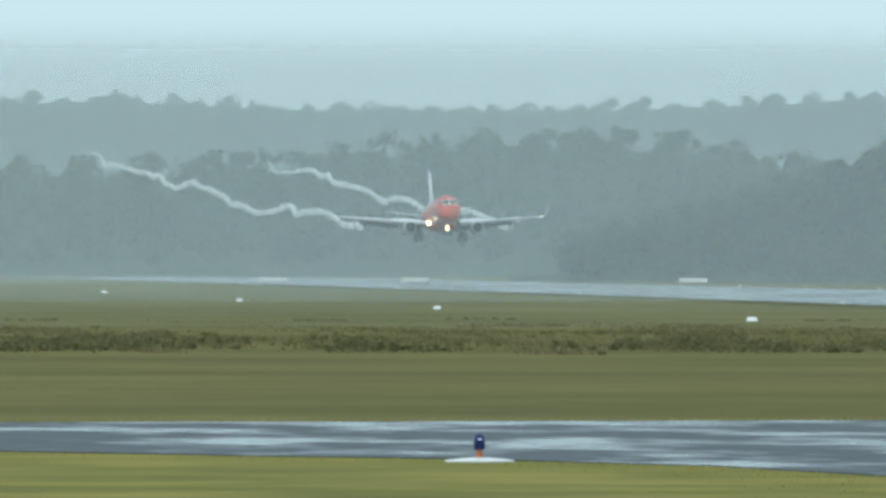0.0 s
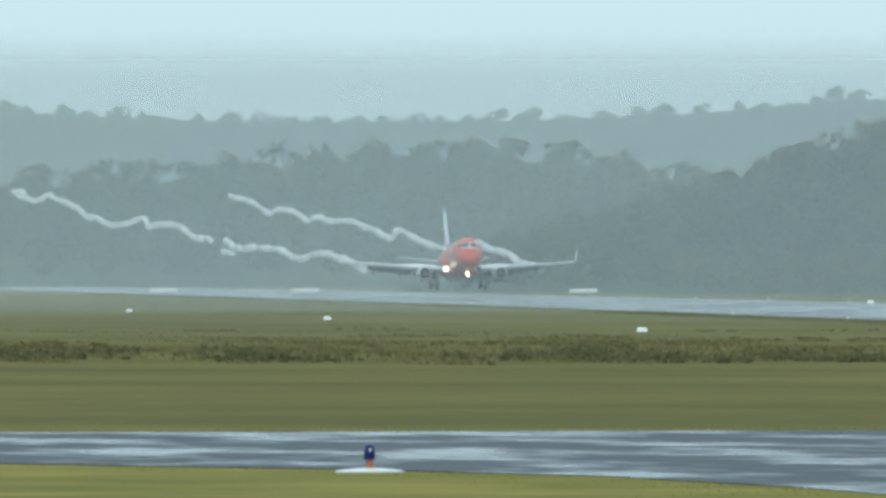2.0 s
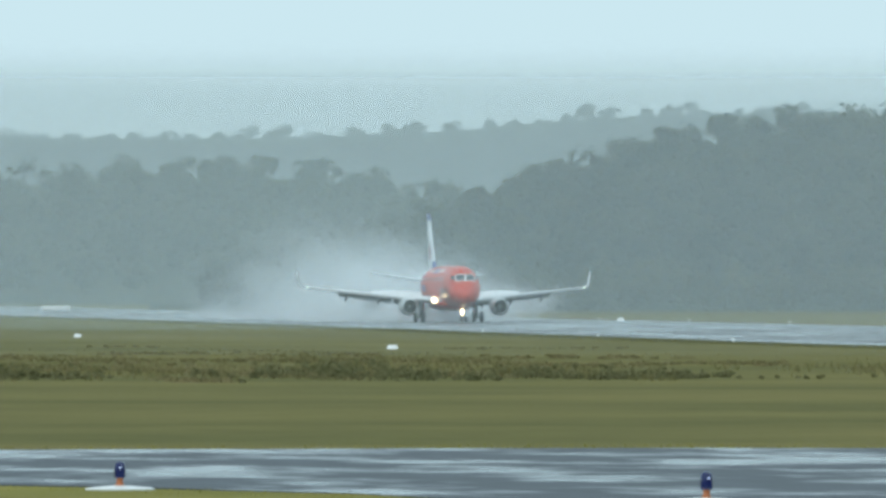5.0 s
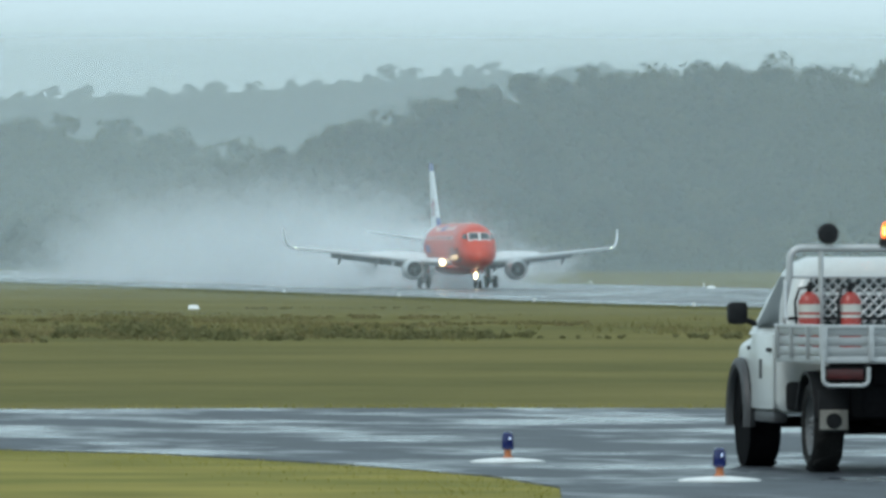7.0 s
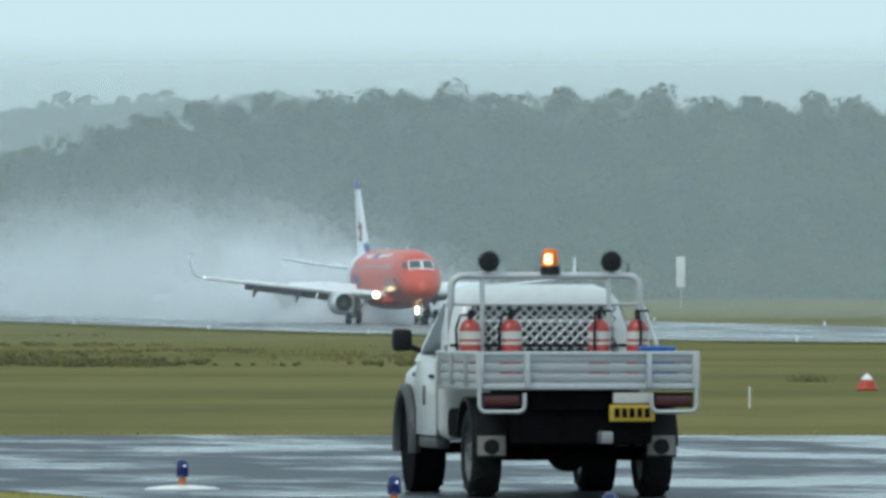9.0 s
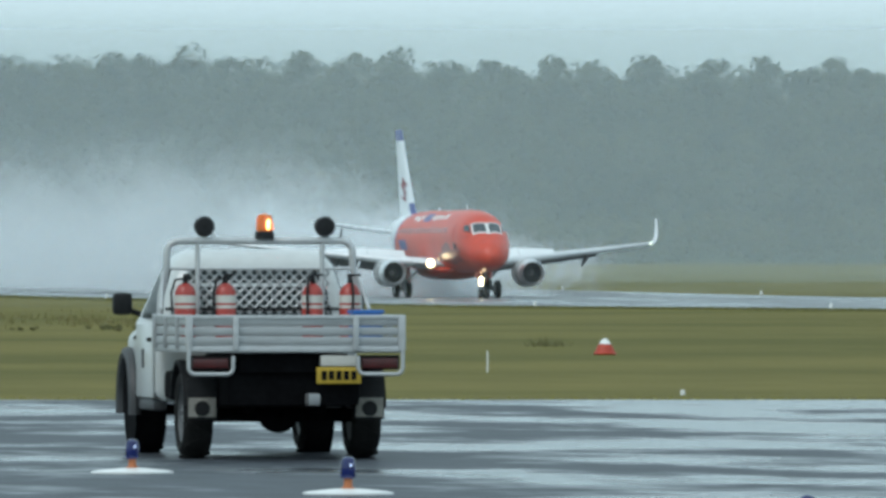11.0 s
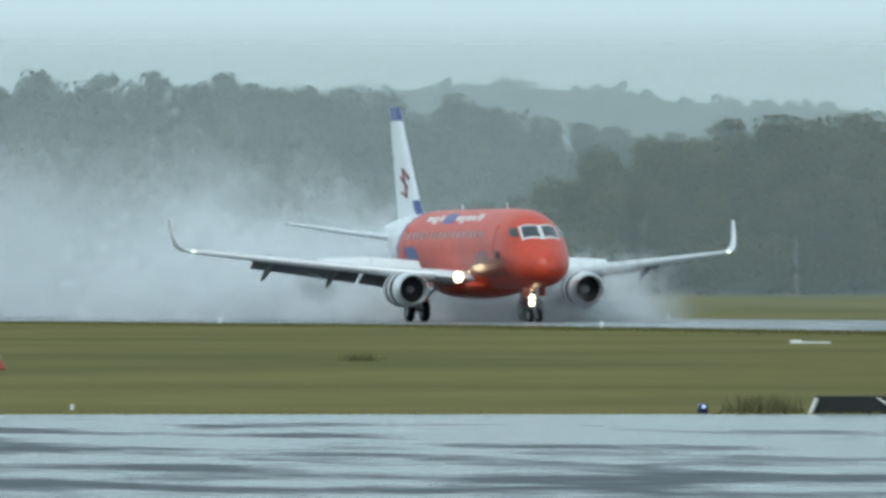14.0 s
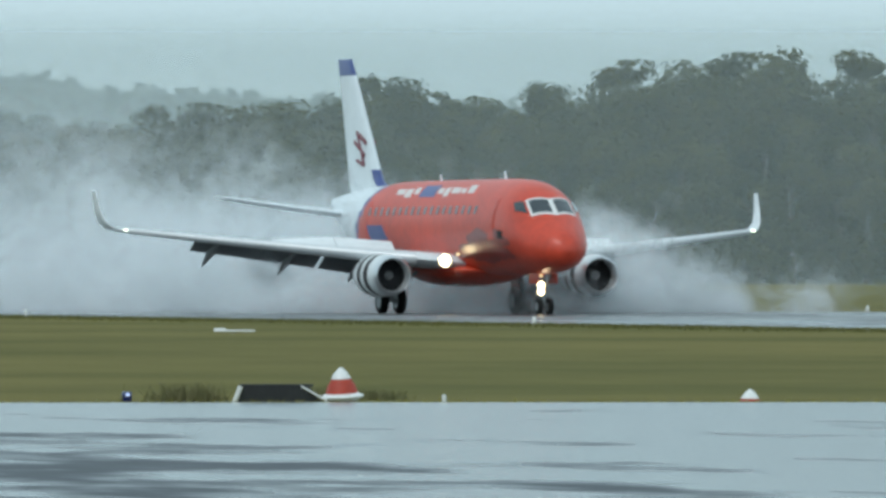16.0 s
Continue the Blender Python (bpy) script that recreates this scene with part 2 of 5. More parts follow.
def cr(xs, ys, x):
    """Smooth curve through the given stations."""
    i = int(np.clip(np.searchsorted(xs, x) - 1, 0, len(xs) - 2))
    h = xs[i + 1] - xs[i]
    t = (x - xs[i]) / h
    sl = lambda k: (ys[min(k + 1, len(ys) - 1)] - ys[max(k - 1, 0)]) / (xs[min(k + 1, len(xs) - 1)] - xs[max(k - 1, 0)])
    return ((2 * t**3 - 3 * t**2 + 1) * ys[i] + (t**3 - 2 * t**2 + t) * h * sl(i) + (-2 * t**3 + 3 * t**2) * ys[i + 1] + (t**3 - t**2) * h * sl(i + 1))


# ---- ground ----
GX = [-5000, -3000, -1700, -1086, -922, -799, -659, -554, -510, -443, -402, -250, 0, 3000]
GZ = [9.0, 6.0, 3.25, 1.43, 0.93, 0.49, 0.01, -0.15, -0.15, -0.04, 0.02, -0.02, 0, 0]


def gz(x):
    return float(np.interp(x, GX, GZ))


def grid_sheet(name, xs, ys, lift, mat, label, category):
    verts = [(x, y, gz(x) + lift) for x in xs for y in ys]
    k = len(ys)
    faces = [(i * k + j, (i + 1) * k + j, (i + 1) * k + j + 1, i * k + j + 1) for i in range(len(xs) - 1) for j in range(k - 1)]
    me = bpy.data.meshes.new(name)
    me.from_pydata(verts, [], faces)
    me.materials.append(mat)
    return tagged(new(name, me), label, category, kind="structure")


gxs = [-4900, -4000, -3000, -2400, -2000] + list(range(-1700, -100, 60)) + list(range(-100, 201, 25)) + [400, 900, 1800, 3000]
gys = [-4000, -2000, -900, -400, -200, -100, -50, 0, 20, 50, 80, 105, 127, 150, 180, 230, 300, 400, 600, 900, 1500, 2600, 4000]
grid_sheet("ground", gxs, gys, 0.0, M_GRASS, "mown olive-green airfield grass with straw-coloured patches", "grass")
grid_sheet("runway", list(range(-2100, 260, 20)), [105, 120, 135, 150], 0.03, M_RUNWAY, "rain-wet grey asphalt runway reflecting the sky", "runway")

FAR_EDGE = [(-138.5, -70), (-136, -20), (-134.4, 7.6), (-134.8, 13), (-135.4, 19), (-133.4, 29), (-131.8, 36), (-129.0, 46), (-121, 75), (-112, 110)]
NEAR_EDGE = [(-119, -70), (-114, -20), (-110.6, 6.0), (-107.6, 8.1), (-105.2, 10.0), (-100.8, 11.9), (-94.8, 12.8), (-89.0, 13.2), (-84.1, 13.0),
             (-80.1, 12.4), (-70, 10.5), (-50, 7), (-25, 5), (-4, 4), (-4, 110)]


def slab(name, outline, z0, z1, mat, label, category):
    bm = bmesh.new()
    top = [bm.verts.new((x, y, z1)) for x, y in outline]
    low = [bm.verts.new((x, y, z0)) for x, y in outline]
    bm.faces.new(top)
    for i in range(len(top)):
        j = (i + 1) % len(top)
        bm.faces.new((low[i], low[j], top[j], top[i]))
    bmesh.ops.triangulate(bm, faces=[f for f in bm.faces if len(f.verts) > 4])
    bmesh.ops.recalc_face_normals(bm, faces=bm.faces)
    return tagged(new(name, finish(bm, name, mat, smooth=False)), label, category, kind="structure")


slab("taxiway", NEAR_EDGE + FAR_EDGE[::-1], -0.1, 0.025, M_TAXI, "rain-wet dark asphalt taxiway with shallow puddles", "taxiway")
slab("verge", NEAR_EDGE[:13] + [(-25, -70)], -0.05, 0.014, M_VERGEGROUND, "bright yellow-green mown verge beside the taxiway", "grass")
# ---- forest ----
def leaf_cloud(centres, radii, count, size, rng):
    """Vertices and faces of leaf sprays scattered over ellipsoid clumps."""
    k = rng.integers(0, len(centres), count)
    d = rng.normal(size=(count, 3))
    d /= np.linalg.norm(d, axis=1)[:, None]
    rad = radii[k] * (0.55 + 0.5 * rng.random((count, 1)))
    p = centres[k] + d * rad
    nrm = d * 1.5 + rng.normal(size=(count, 3)) * 0.3 + np.array([0, 0, 0.3])
    nrm /= np.linalg.norm(nrm, axis=1)[:, None]
    u = np.cross(nrm, rng.normal(size=(count, 3)))
    u /= np.linalg.norm(u, axis=1)[:, None]
    v = np.cross(nrm, u)
    s = size * (0.6 + 0.8 * rng.random((count, 1)))
    quad = np.stack([p - u * s, p - v * s * 0.55, p + u * s, p + v * s * 0.55], 1).reshape(-1, 3)
    return quad, np.arange(count * 4).reshape(-1, 4)


def cloud_mesh(name, verts, faces, mat):
    me = bpy.data.meshes.new(name)
    me.from_pydata(verts.tolist(), [], faces.tolist())
    me.materials.append(mat)
    return me


def crown_clumps(rng, height, spread, low):
    n = int(rng.integers(11, 17))
    c = np.empty((n, 3))
    r = np.empty((n, 3))
    for i in range(n):
        h = low + (0.97 - low) * (i + rng.random()) / n
        wide = spread * math.sin(math.pi * min(1, (h - low + 0.12) / (1.08 - low))) ** 0.6
        a = rng.random() * 2 * math.pi
        q = wide * math.sqrt(rng.random()) * 0.75
        c[i] = (q * math.cos(a), q * math.sin(a), h * height)
        r[i] = np.array((1, 1, 0.62)) * (0.13 + 0.11 * rng.random()) * height * (1.15 - 0.4 * h)
    return c, r


def make_tree(seed, height, spread, low, leaves, size):
    """A gum tree: tapered trunk, limbs that reach each clump, and a ragged crown."""
    rng = np.random.default_rng(seed)
    c, r = crown_clumps(rng, height, spread, low)
    root = thing("gum_tree", "tall grey-green gum tree in drizzle haze at forest edge", "tree", "forest gum trees")
    bm = bmesh.new()
    lean = rng.normal(size=2) * 0.03 * height
    tip = Vector((lean[0], lean[1], height * 0.86))
    pts = [Vector((0, 0, -0.4)).lerp(tip, f) + Vector((math.sin(f * 5) * 0.15, math.cos(f * 4) * 0.15, 0)) for f in np.linspace(0, 1, 6)]
    tube(pts, [0.028 * height * (1 - 0.85 * f) for f in np.linspace(0, 1, 6)], 7, bm)
    for q in c[::2]:
        a = Vector((0, 0, 0)).lerp(tip, min(0.9, max(0.25, q[2] / height - 0.18)))
        tube([a, a.lerp(Vector(q), 0.5) + Vector((0, 0, -0.2)), q], [0.009 * height, 0.006 * height, 0.002 * height], 5, bm)
    part("trunk", bm, M_BARK, root, "pale grey tapering trunk")
    v, f = leaf_cloud(c, r, leaves, size, rng)
    crown = new("crown", cloud_mesh("crown", v, f, M_LEAF))
    crown.parent = root
    tagged(crown, "ragged olive-green leaf crown")
    return root


U0 = 5.367 - math.degrees(math.atan(784 / 20000))      # bearing of the view's first left edge


def u_bearing(u):
    return U0 + math.degrees(u / 20000)


# skyline profiles: bearing steps and heights (1/20000 of the distance)
BELT_B = ([1000, 1120, 1300, 1440, 1600, 1760, 1960, 2100, 2240, 2340, 2440, 2560, 2670, 2760, 2900, 3100, 3300, 3440, 3560, 3690, 3900, 4100, 4400],
          [95, 130, 175, 225, 275, 330, 368, 372, 380, 392, 378, 380, 388, 368, 372, 366, 368, 372, 360, 345, 322, 290, 250])
BELT_D = ([3720, 3850, 3960, 4060, 4140, 4220, 4400, 4560, 4640, 4760, 4860, 4900, 4960, 5060, 5200, 5300, 5420, 5560, 5700, 6000, 6600],
          [80, 110, 145, 185, 225, 262, 290, 318, 300, 330, 365, 350, 315, 330, 378, 355, 385, 372, 380, 370, 380])
BELT_A = ([-700, 0, 300, 520, 700, 1040, 1250, 1400, 1550, 1800], [235, 232, 238, 250, 275, 290, 278, 240, 205, 150])
BELT_L = ([-1500, 0, 200, 500, 900, 1200, 1400, 1700, 2000, 2400, 3000, 3500, 3800, 4000, 4200, 4350, 4700, 5200, 6000, 7500],
          [345, 338, 345, 328, 326, 330, 338, 365, 375, 360, 340, 350, 352, 366, 342, 330, 315, 300, 300, 300])


def prof(belt, u):
    return float(np.interp(u, *belt))


def hillside(name, belt, d0, d1, steps, low, drop, mat, label):
    """The ground under a belt of trees, rising away from the runway."""
    us = np.linspace(belt[0][0] - 100, belt[0][-1] + 300, 60)
    verts, faces = [], []
    for r in range(steps + 1):
        f = r / steps
        d = d0 + (d1 - d0) * f
        for u in us:
            p = bearing(u_bearing(u), d)
            z = gz(p.x) - 0.3 if r == 0 else max(gz(p.x) - 0.3, 1.6 + d / 20000 * prof(belt, u) * (low + (1 - low) * f) - drop)
            verts.append((p.x, p.y, z))
    k = len(us)
    faces = [(r * k + i, r * k + i + 1, (r + 1) * k + i + 1, (r + 1) * k + i) for r in range(steps) for i in range(k - 1)]
    me = bpy.data.meshes.new(name)
    me.from_pydata(verts, [], faces)
    me.materials.append(mat)
    return tagged(new(name, me), label, "hillside", kind="structure")


protos = [make_tree(11 + i, 16, s, lo, 2200, 0.38) for i, (s, lo) in enumerate(((3.6, 0.22), (4.4, 0.3), (3.0, 0.2), (4.9, 0.36), (3.8, 0.16)))]
frng = np.random.default_rng(5)


def plant(belt, d0, d1, rows, step, low, hgt):
    for r in range(rows):
        f = r / max(1, rows - 1)
        d = d0 + (d1 - d0) * f
        u = belt[0][0] + frng.random() * step * 20000 / d
        while u < belt[0][-1]:
            dd = d + frng.normal() * 4
            p = bearing(u_bearing(u), dd)
            top = 1.6 + dd / 20000 * prof(belt, u) * (low + (1 - low) * f) * (1 + frng.normal() * 0.035)
            h = hgt * (0.8 + 0.4 * frng.random())
            z = max(gz(p.x), top - h)
            if top - z < 4:
                u += step * 20000 / d
                continue
            s = min(h, top - z) / 16
            m = Matrix.Translation((p.x, p.y, z - 0.2)) @ Matrix.Rotation(frng.random() * 6.28, 4, "Z") @ Matrix.Diagonal((s * 1.1, s * 1.1, s, 1))
            k = int(frng.integers(0, len(protos)))
            if id(protos[k]) in placed:
                copy_thing(protos[k], m @ Matrix.Diagonal((*[1 / q for q in protos[k].scale], 1)))
            else:
                placed.add(id(protos[k]))
                protos[k].matrix_basis = m
            u += step * (0.6 + 0.8 * frng.random()) * 20000 / d


placed = set()
plant(BELT_D, 900, 990, 7, 5.2, 0.6, 13)
hillside("hillside_near", BELT_D, 905, 1000, 4, 0.35, 7, M_LEAF_FAR, "low wooded rise behind the runway")
hillside("hillside_middle", BELT_B, 1405, 1575, 5, 0.25, 5.5, M_LEAF_FAR, "wooded hillside rising behind the airfield")


def woods(name, belt, d0, d1, rows, step, low, hgt, size, leaves, label):
    """A far wood: too many crowns to count, in one mesh."""
    rng = np.random.default_rng(len(name) + int(d0))
    vs, fs, n = [], [], 0
    for r in range(rows):
        f = (r / max(1, rows - 1)) ** 0.6
        d = d0 + (d1 - d0) * f
        u = belt[0][0] + rng.random() * step * 20000 / d
        while u < belt[0][-1]:
            p = bearing(u_bearing(u), d + rng.normal() * 8)
            top = 1.6 + d / 20000 * prof(belt, u) * (low + (1 - low) * f) * (1 + rng.normal() * (0.016 if d0 < 1900 else 0.014))
            h = min(hgt * (0.8 + 0.4 * rng.random()), top - gz(p.x))
            if h < 5:
                u += step * 20000 / d
                continue
            c, rr = crown_clumps(rng, h, h * (0.45 if d0 < 1900 else 0.6), 0.25 if d0 < 1900 else 0.4)
            c += np.array((p.x, p.y, max(gz(p.x), top - h)))
            v, q = leaf_cloud(c, rr, leaves, size, rng)
            vs.append(v)
            fs.append(q + n)
            n += len(v)
            u += step * (0.6 + 0.8 * rng.random()) * 20000 / d
    ob = new(name, cloud_mesh(name, np.concatenate(vs), np.concatenate(fs), M_LEAF_FAR))
    return tagged(ob, label, "forest", kind="stuff")


woods("hill_forest", BELT_B, 1400, 1560, 10, 7.0, 0.42, 16, 0.54, 900, "grey-green eucalypt forest covering the hill behind the runway")
woods("far_forest", BELT_A, 2050, 2250, 6, 10, 0.4, 18, 1.0, 260, "dark eucalypt forest dimmed by drizzle haze")
hillside("hillside_far", BELT_A, 2060, 2290, 4, 0.2, 4.5, M_LEAF_FAR, "far wooded slope in haze")
woods("distant_forest", BELT_L, 3000, 3300, 6, 8, 0.55, 15, 1.3, 150, "pale forested ridge almost lost in rain haze")
hillside("hillside_distant", BELT_L, 3010, 3340, 4, 0.3, 1.8, M_LEAF_FAR, "distant wooded ridge in rain haze")

# understorey along the forest edge
rng = np.random.default_rng(3)
c = np.array([[*bearing(u_bearing(u), 893 + rng.normal() * 4).xy, gz(-880) + 1.2 + rng.random() * 1.8] for u in np.arange(3720, 6500, 22)])
v, f = leaf_cloud(c, np.full((len(c), 3), 2.0), 18000, 0.3, rng)
tagged(new("forest_understorey", cloud_mesh("forest_understorey", v, f, M_LEAF)), "dense dark shrubs along the forest edge", "shrubs", kind="stuff")
c = np.array([[*bearing(u_bearing(u), 1392 + rng.normal() * 5).xy, gz(-1370) + 1.5 + rng.random() * 3] for u in np.arange(1400, 4300, 24)])
v, f = leaf_cloud(c, np.full((len(c), 3), 3.0), 14000, 0.45, rng)
tagged(new("forest_undergrowth", cloud_mesh("forest_undergrowth", v, f, M_LEAF)), "dense dark shrubs at the foot of the hill", "shrubs", kind="stuff")

# drizzle hangs in sheets that thicken the air with distance
for d, a in ((520, 0.045), (720, 0.06), (860, 0.17), (1030, 0.09), (1375, 0.20), (1750, 0.16), (2650, 0.38)):
    bm = bmesh.new()
    cols = [bearing(b, d) for b in np.linspace(-4, 27, 24)]
    low = [bm.verts.new((p.x, p.y, gz(p.x) - 3)) for p in cols]
    top = [bm.verts.new((p.x, p.y, 0.075 * d + 12)) for p in cols]
    for i in range(len(cols) - 1):
        bm.faces.new((low[i], low[i + 1], top[i + 1], top[i]))
    me = finish(bm, "drizzle_mist", veil_material("drizzle_mist", (0.84, 0.955, 1.0), a, 0.002, 0.012, (0.0198 * d, 0.0255 * d)), smooth=True)
    tagged(new("drizzle_mist", me), "thin grey drizzle hanging over the airfield", "mist", kind="structure")
# ---- airliner: origin 0.24 m under the main wheels, nose towards +X ----
M_RED = material("red_aircraft_paint", (0.60, 0.055, 0.022), 0.38, vary=0.14, scale=0.7, coat=0.10)
M_MAROON = material("maroon_art_and_shade", (0.27, 0.036, 0.030), 0.35, vary=0.35, scale=0.9, coat=0.2)
M_TAIL = material("pale_blue_white_paint", (0.76, 0.82, 0.86), 0.35, vary=0.05, scale=1.0, coat=0.2)
M_WING = material("light_grey_wing_paint", (0.76, 0.80, 0.82), 0.35, vary=0.08, scale=0.8, coat=0.2)
M_WINGDARK = material("grey_flap_paint", (0.20, 0.215, 0.23), 0.5, vary=0.15, scale=1.2)
M_SILVER = material("bare_metal_lip", (0.72, 0.74, 0.76), 0.28, metal=0.9, vary=0.05)
M_SLAT = material("pale_slat_paint", (0.66, 0.69, 0.71), 0.35, metal=0.2, vary=0.08)
M_BLUE = material("blue_tail_paint", (0.05, 0.08, 0.26), 0.35, vary=0.1)
M_DARK = material("dark_engine_inside", (0.018, 0.018, 0.02), 0.6, vary=0.3, scale=5)
M_BLADE = material("fan_blade_metal", (0.07, 0.07, 0.075), 0.4, metal=0.7, vary=0.2)
M_GLASS = material("dark_cockpit_glass", (0.03, 0.04, 0.05), 0.08, vary=0.1, coat=0.5)
M_TYRE = material("black_rubber", (0.014, 0.014, 0.014), 0.85, vary=0.3, scale=6, spec=0.15)
M_GEAR = material("grey_gear_metal", (0.30, 0.31, 0.32), 0.45, metal=0.5, vary=0.15)
M_TITLE = material("white_lettering", (0.74, 0.68, 0.66), 0.45, vary=0.12, scale=2)
M_FRAMEW = material("white_window_frame", (0.75, 0.75, 0.74), 0.4, vary=0.05)
M_LAMP = material("lit_landing_lamp", (0.9, 0.8, 0.6), 0.3, emit=(1.0, 0.80, 0.48), emit_power=8)
M_LAMP2 = material("lit_taxi_lamp", (0.9, 0.8, 0.6), 0.3, emit=(1.0, 0.66, 0.34), emit_power=1.6)
M_GREEN = material("navigation_lamp", (0.6, 0.7, 0.6), 0.3, emit=(0.85, 1.0, 0.75), emit_power=4)

OX = 13.5      # the nose lies this far ahead of the origin
FS = [0, 0.12, 0.45, 1.1, 2.0, 2.9, 4.0, 5.5, 8, 14, 19.5, 21.5, 23.5, 25.5, 27.5, 29.3]
FW = [0.06, 0.36, 0.70, 1.05, 1.30, 1.44, 1.495, 1.505, 1.505, 1.505, 1.505, 1.46, 1.28, 0.98, 0.60, 0.20]
FT = [2.62, 2.92, 3.24, 3.64, 4.27, 4.82, 5.11, 5.20, 5.22, 5.22, 5.20, 5.11, 5.05, 4.95, 4.80, 4.64]
FB = [2.50, 2.22, 2.00, 1.83, 1.74, 1.70, 1.68, 1.68, 1.68, 1.68, 1.68, 1.84, 2.24, 2.84, 3.48, 4.15]


def fus(s, phi, off=0.0):
    """Point on the fuselage skin s metres behind the nose; phi: 0 left side, 90 top, 180 right side."""
    w, t, b = cr(FS, FW, s), cr(FS, FT, s), cr(FS, FB, s)
    c, sn = math.cos(radians(phi)), math.sin(radians(phi))
    return Vector((OX - s, (w + off) * c, (t + b) / 2 + ((t - b) / 2 + off) * sn))


def skin(corners, off, n=5, k=5, bm=None):
    """A curved plate on the skin between four (s, phi) corners, given round the plate."""
    own = bmesh.new()
    a, b, c, d = corners
    g = [[None] * (k + 1) for _ in range(n + 1)]
    for layer_off in (off,):
        for i in range(n + 1):
            for j in range(k + 1):
                u, v = i / n, j / k
                s = (a[0] * (1 - u) + b[0] * u) * (1 - v) + (d[0] * (1 - u) + c[0] * u) * v
                p = (a[1] * (1 - u) + b[1] * u) * (1 - v) + (d[1] * (1 - u) + c[1] * u) * v
                g[i][j] = own.verts.new(fus(s, p, layer_off))
    for i in range(n):
        for j in range(k):
            own.faces.new((g[i][j], g[i + 1][j], g[i + 1][j + 1], g[i][j + 1]))
    rim = bmesh.ops.extrude_face_region(own, geom=own.faces[:])
    ax = Vector((0, 0, (fus(a[0], 90).z + fus(a[0], 270).z) / 2))
    for v in rim["geom"]:
        if isinstance(v, bmesh.types.BMVert):
            v.co += (Vector((v.co.x, 0, ax.z)) - v.co).normalized() * 0.03
    bmesh.ops.recalc_face_normals(own, faces=own.faces)
    return merge(bm, own)


def skin_blot(s0, p0, rs, rp, k, ph, off):
    """A lobed patch of paint on the skin round (s0, p0)."""
    bm = bmesh.new()
    turn = np.linspace(0, 2 * math.pi, 36, endpoint=False)
    rings = [[bm.verts.new(fus(s0 + rs * f * (1 + 0.22 * math.sin(3 * a + k) + 0.12 * math.sin(7 * a + 2 * k)) * math.cos(a),
                               ph(p0 + rp * f * (1 + 0.22 * math.sin(3 * a + k) + 0.12 * math.sin(7 * a + 2 * k)) * math.sin(a)), off)) for a in turn] for f in (0.25, 0.5, 0.75, 1.0)]
    bm.faces.new(rings[0])
    for a, b in zip(rings, rings[1:]):
        for i in range(36):
            bm.faces.new((a[i], b[i], b[(i + 1) % 36], a[(i + 1) % 36]))
    bmesh.ops.recalc_face_normals(bm, faces=bm.faces)
    return bm


def foil(le, chord, y, z, thick, droop=0.0, n=9):
    """A wing section: leading edge at x = le, running back."""
    xs = (1 - np.cos(np.linspace(0, math.pi, n))) / 2
    t = lambda x: 5 * thick * (0.2969 * math.sqrt(x) - 0.126 * x - 0.3516 * x**2 + 0.2843 * x**3 - 0.1015 * x**4) + 0.002
    up = [(le - chord * x, y, z + chord * t(x) - droop * x * chord) for x in xs]
    dn = [(le - chord * x, y, z - chord * t(x) * 0.8 - droop * x * chord) for x in xs[::-1]]
    return up + dn


def wing_at(y):
    """Leading edge x, chord and height of the wing at half-span y."""
    f = (y - 1.2) / 11.3
    le = OX - np.interp(y, [1.2, 4.2, 12.5], [9.3, 11.2, 15.6])
    te = OX - np.interp(y, [1.2, 4.2, 12.5], [15.2, 15.5, 17.15])
    return float(le), float(le - te), 2.14 + 1.12 * f + 0.10 * f * f


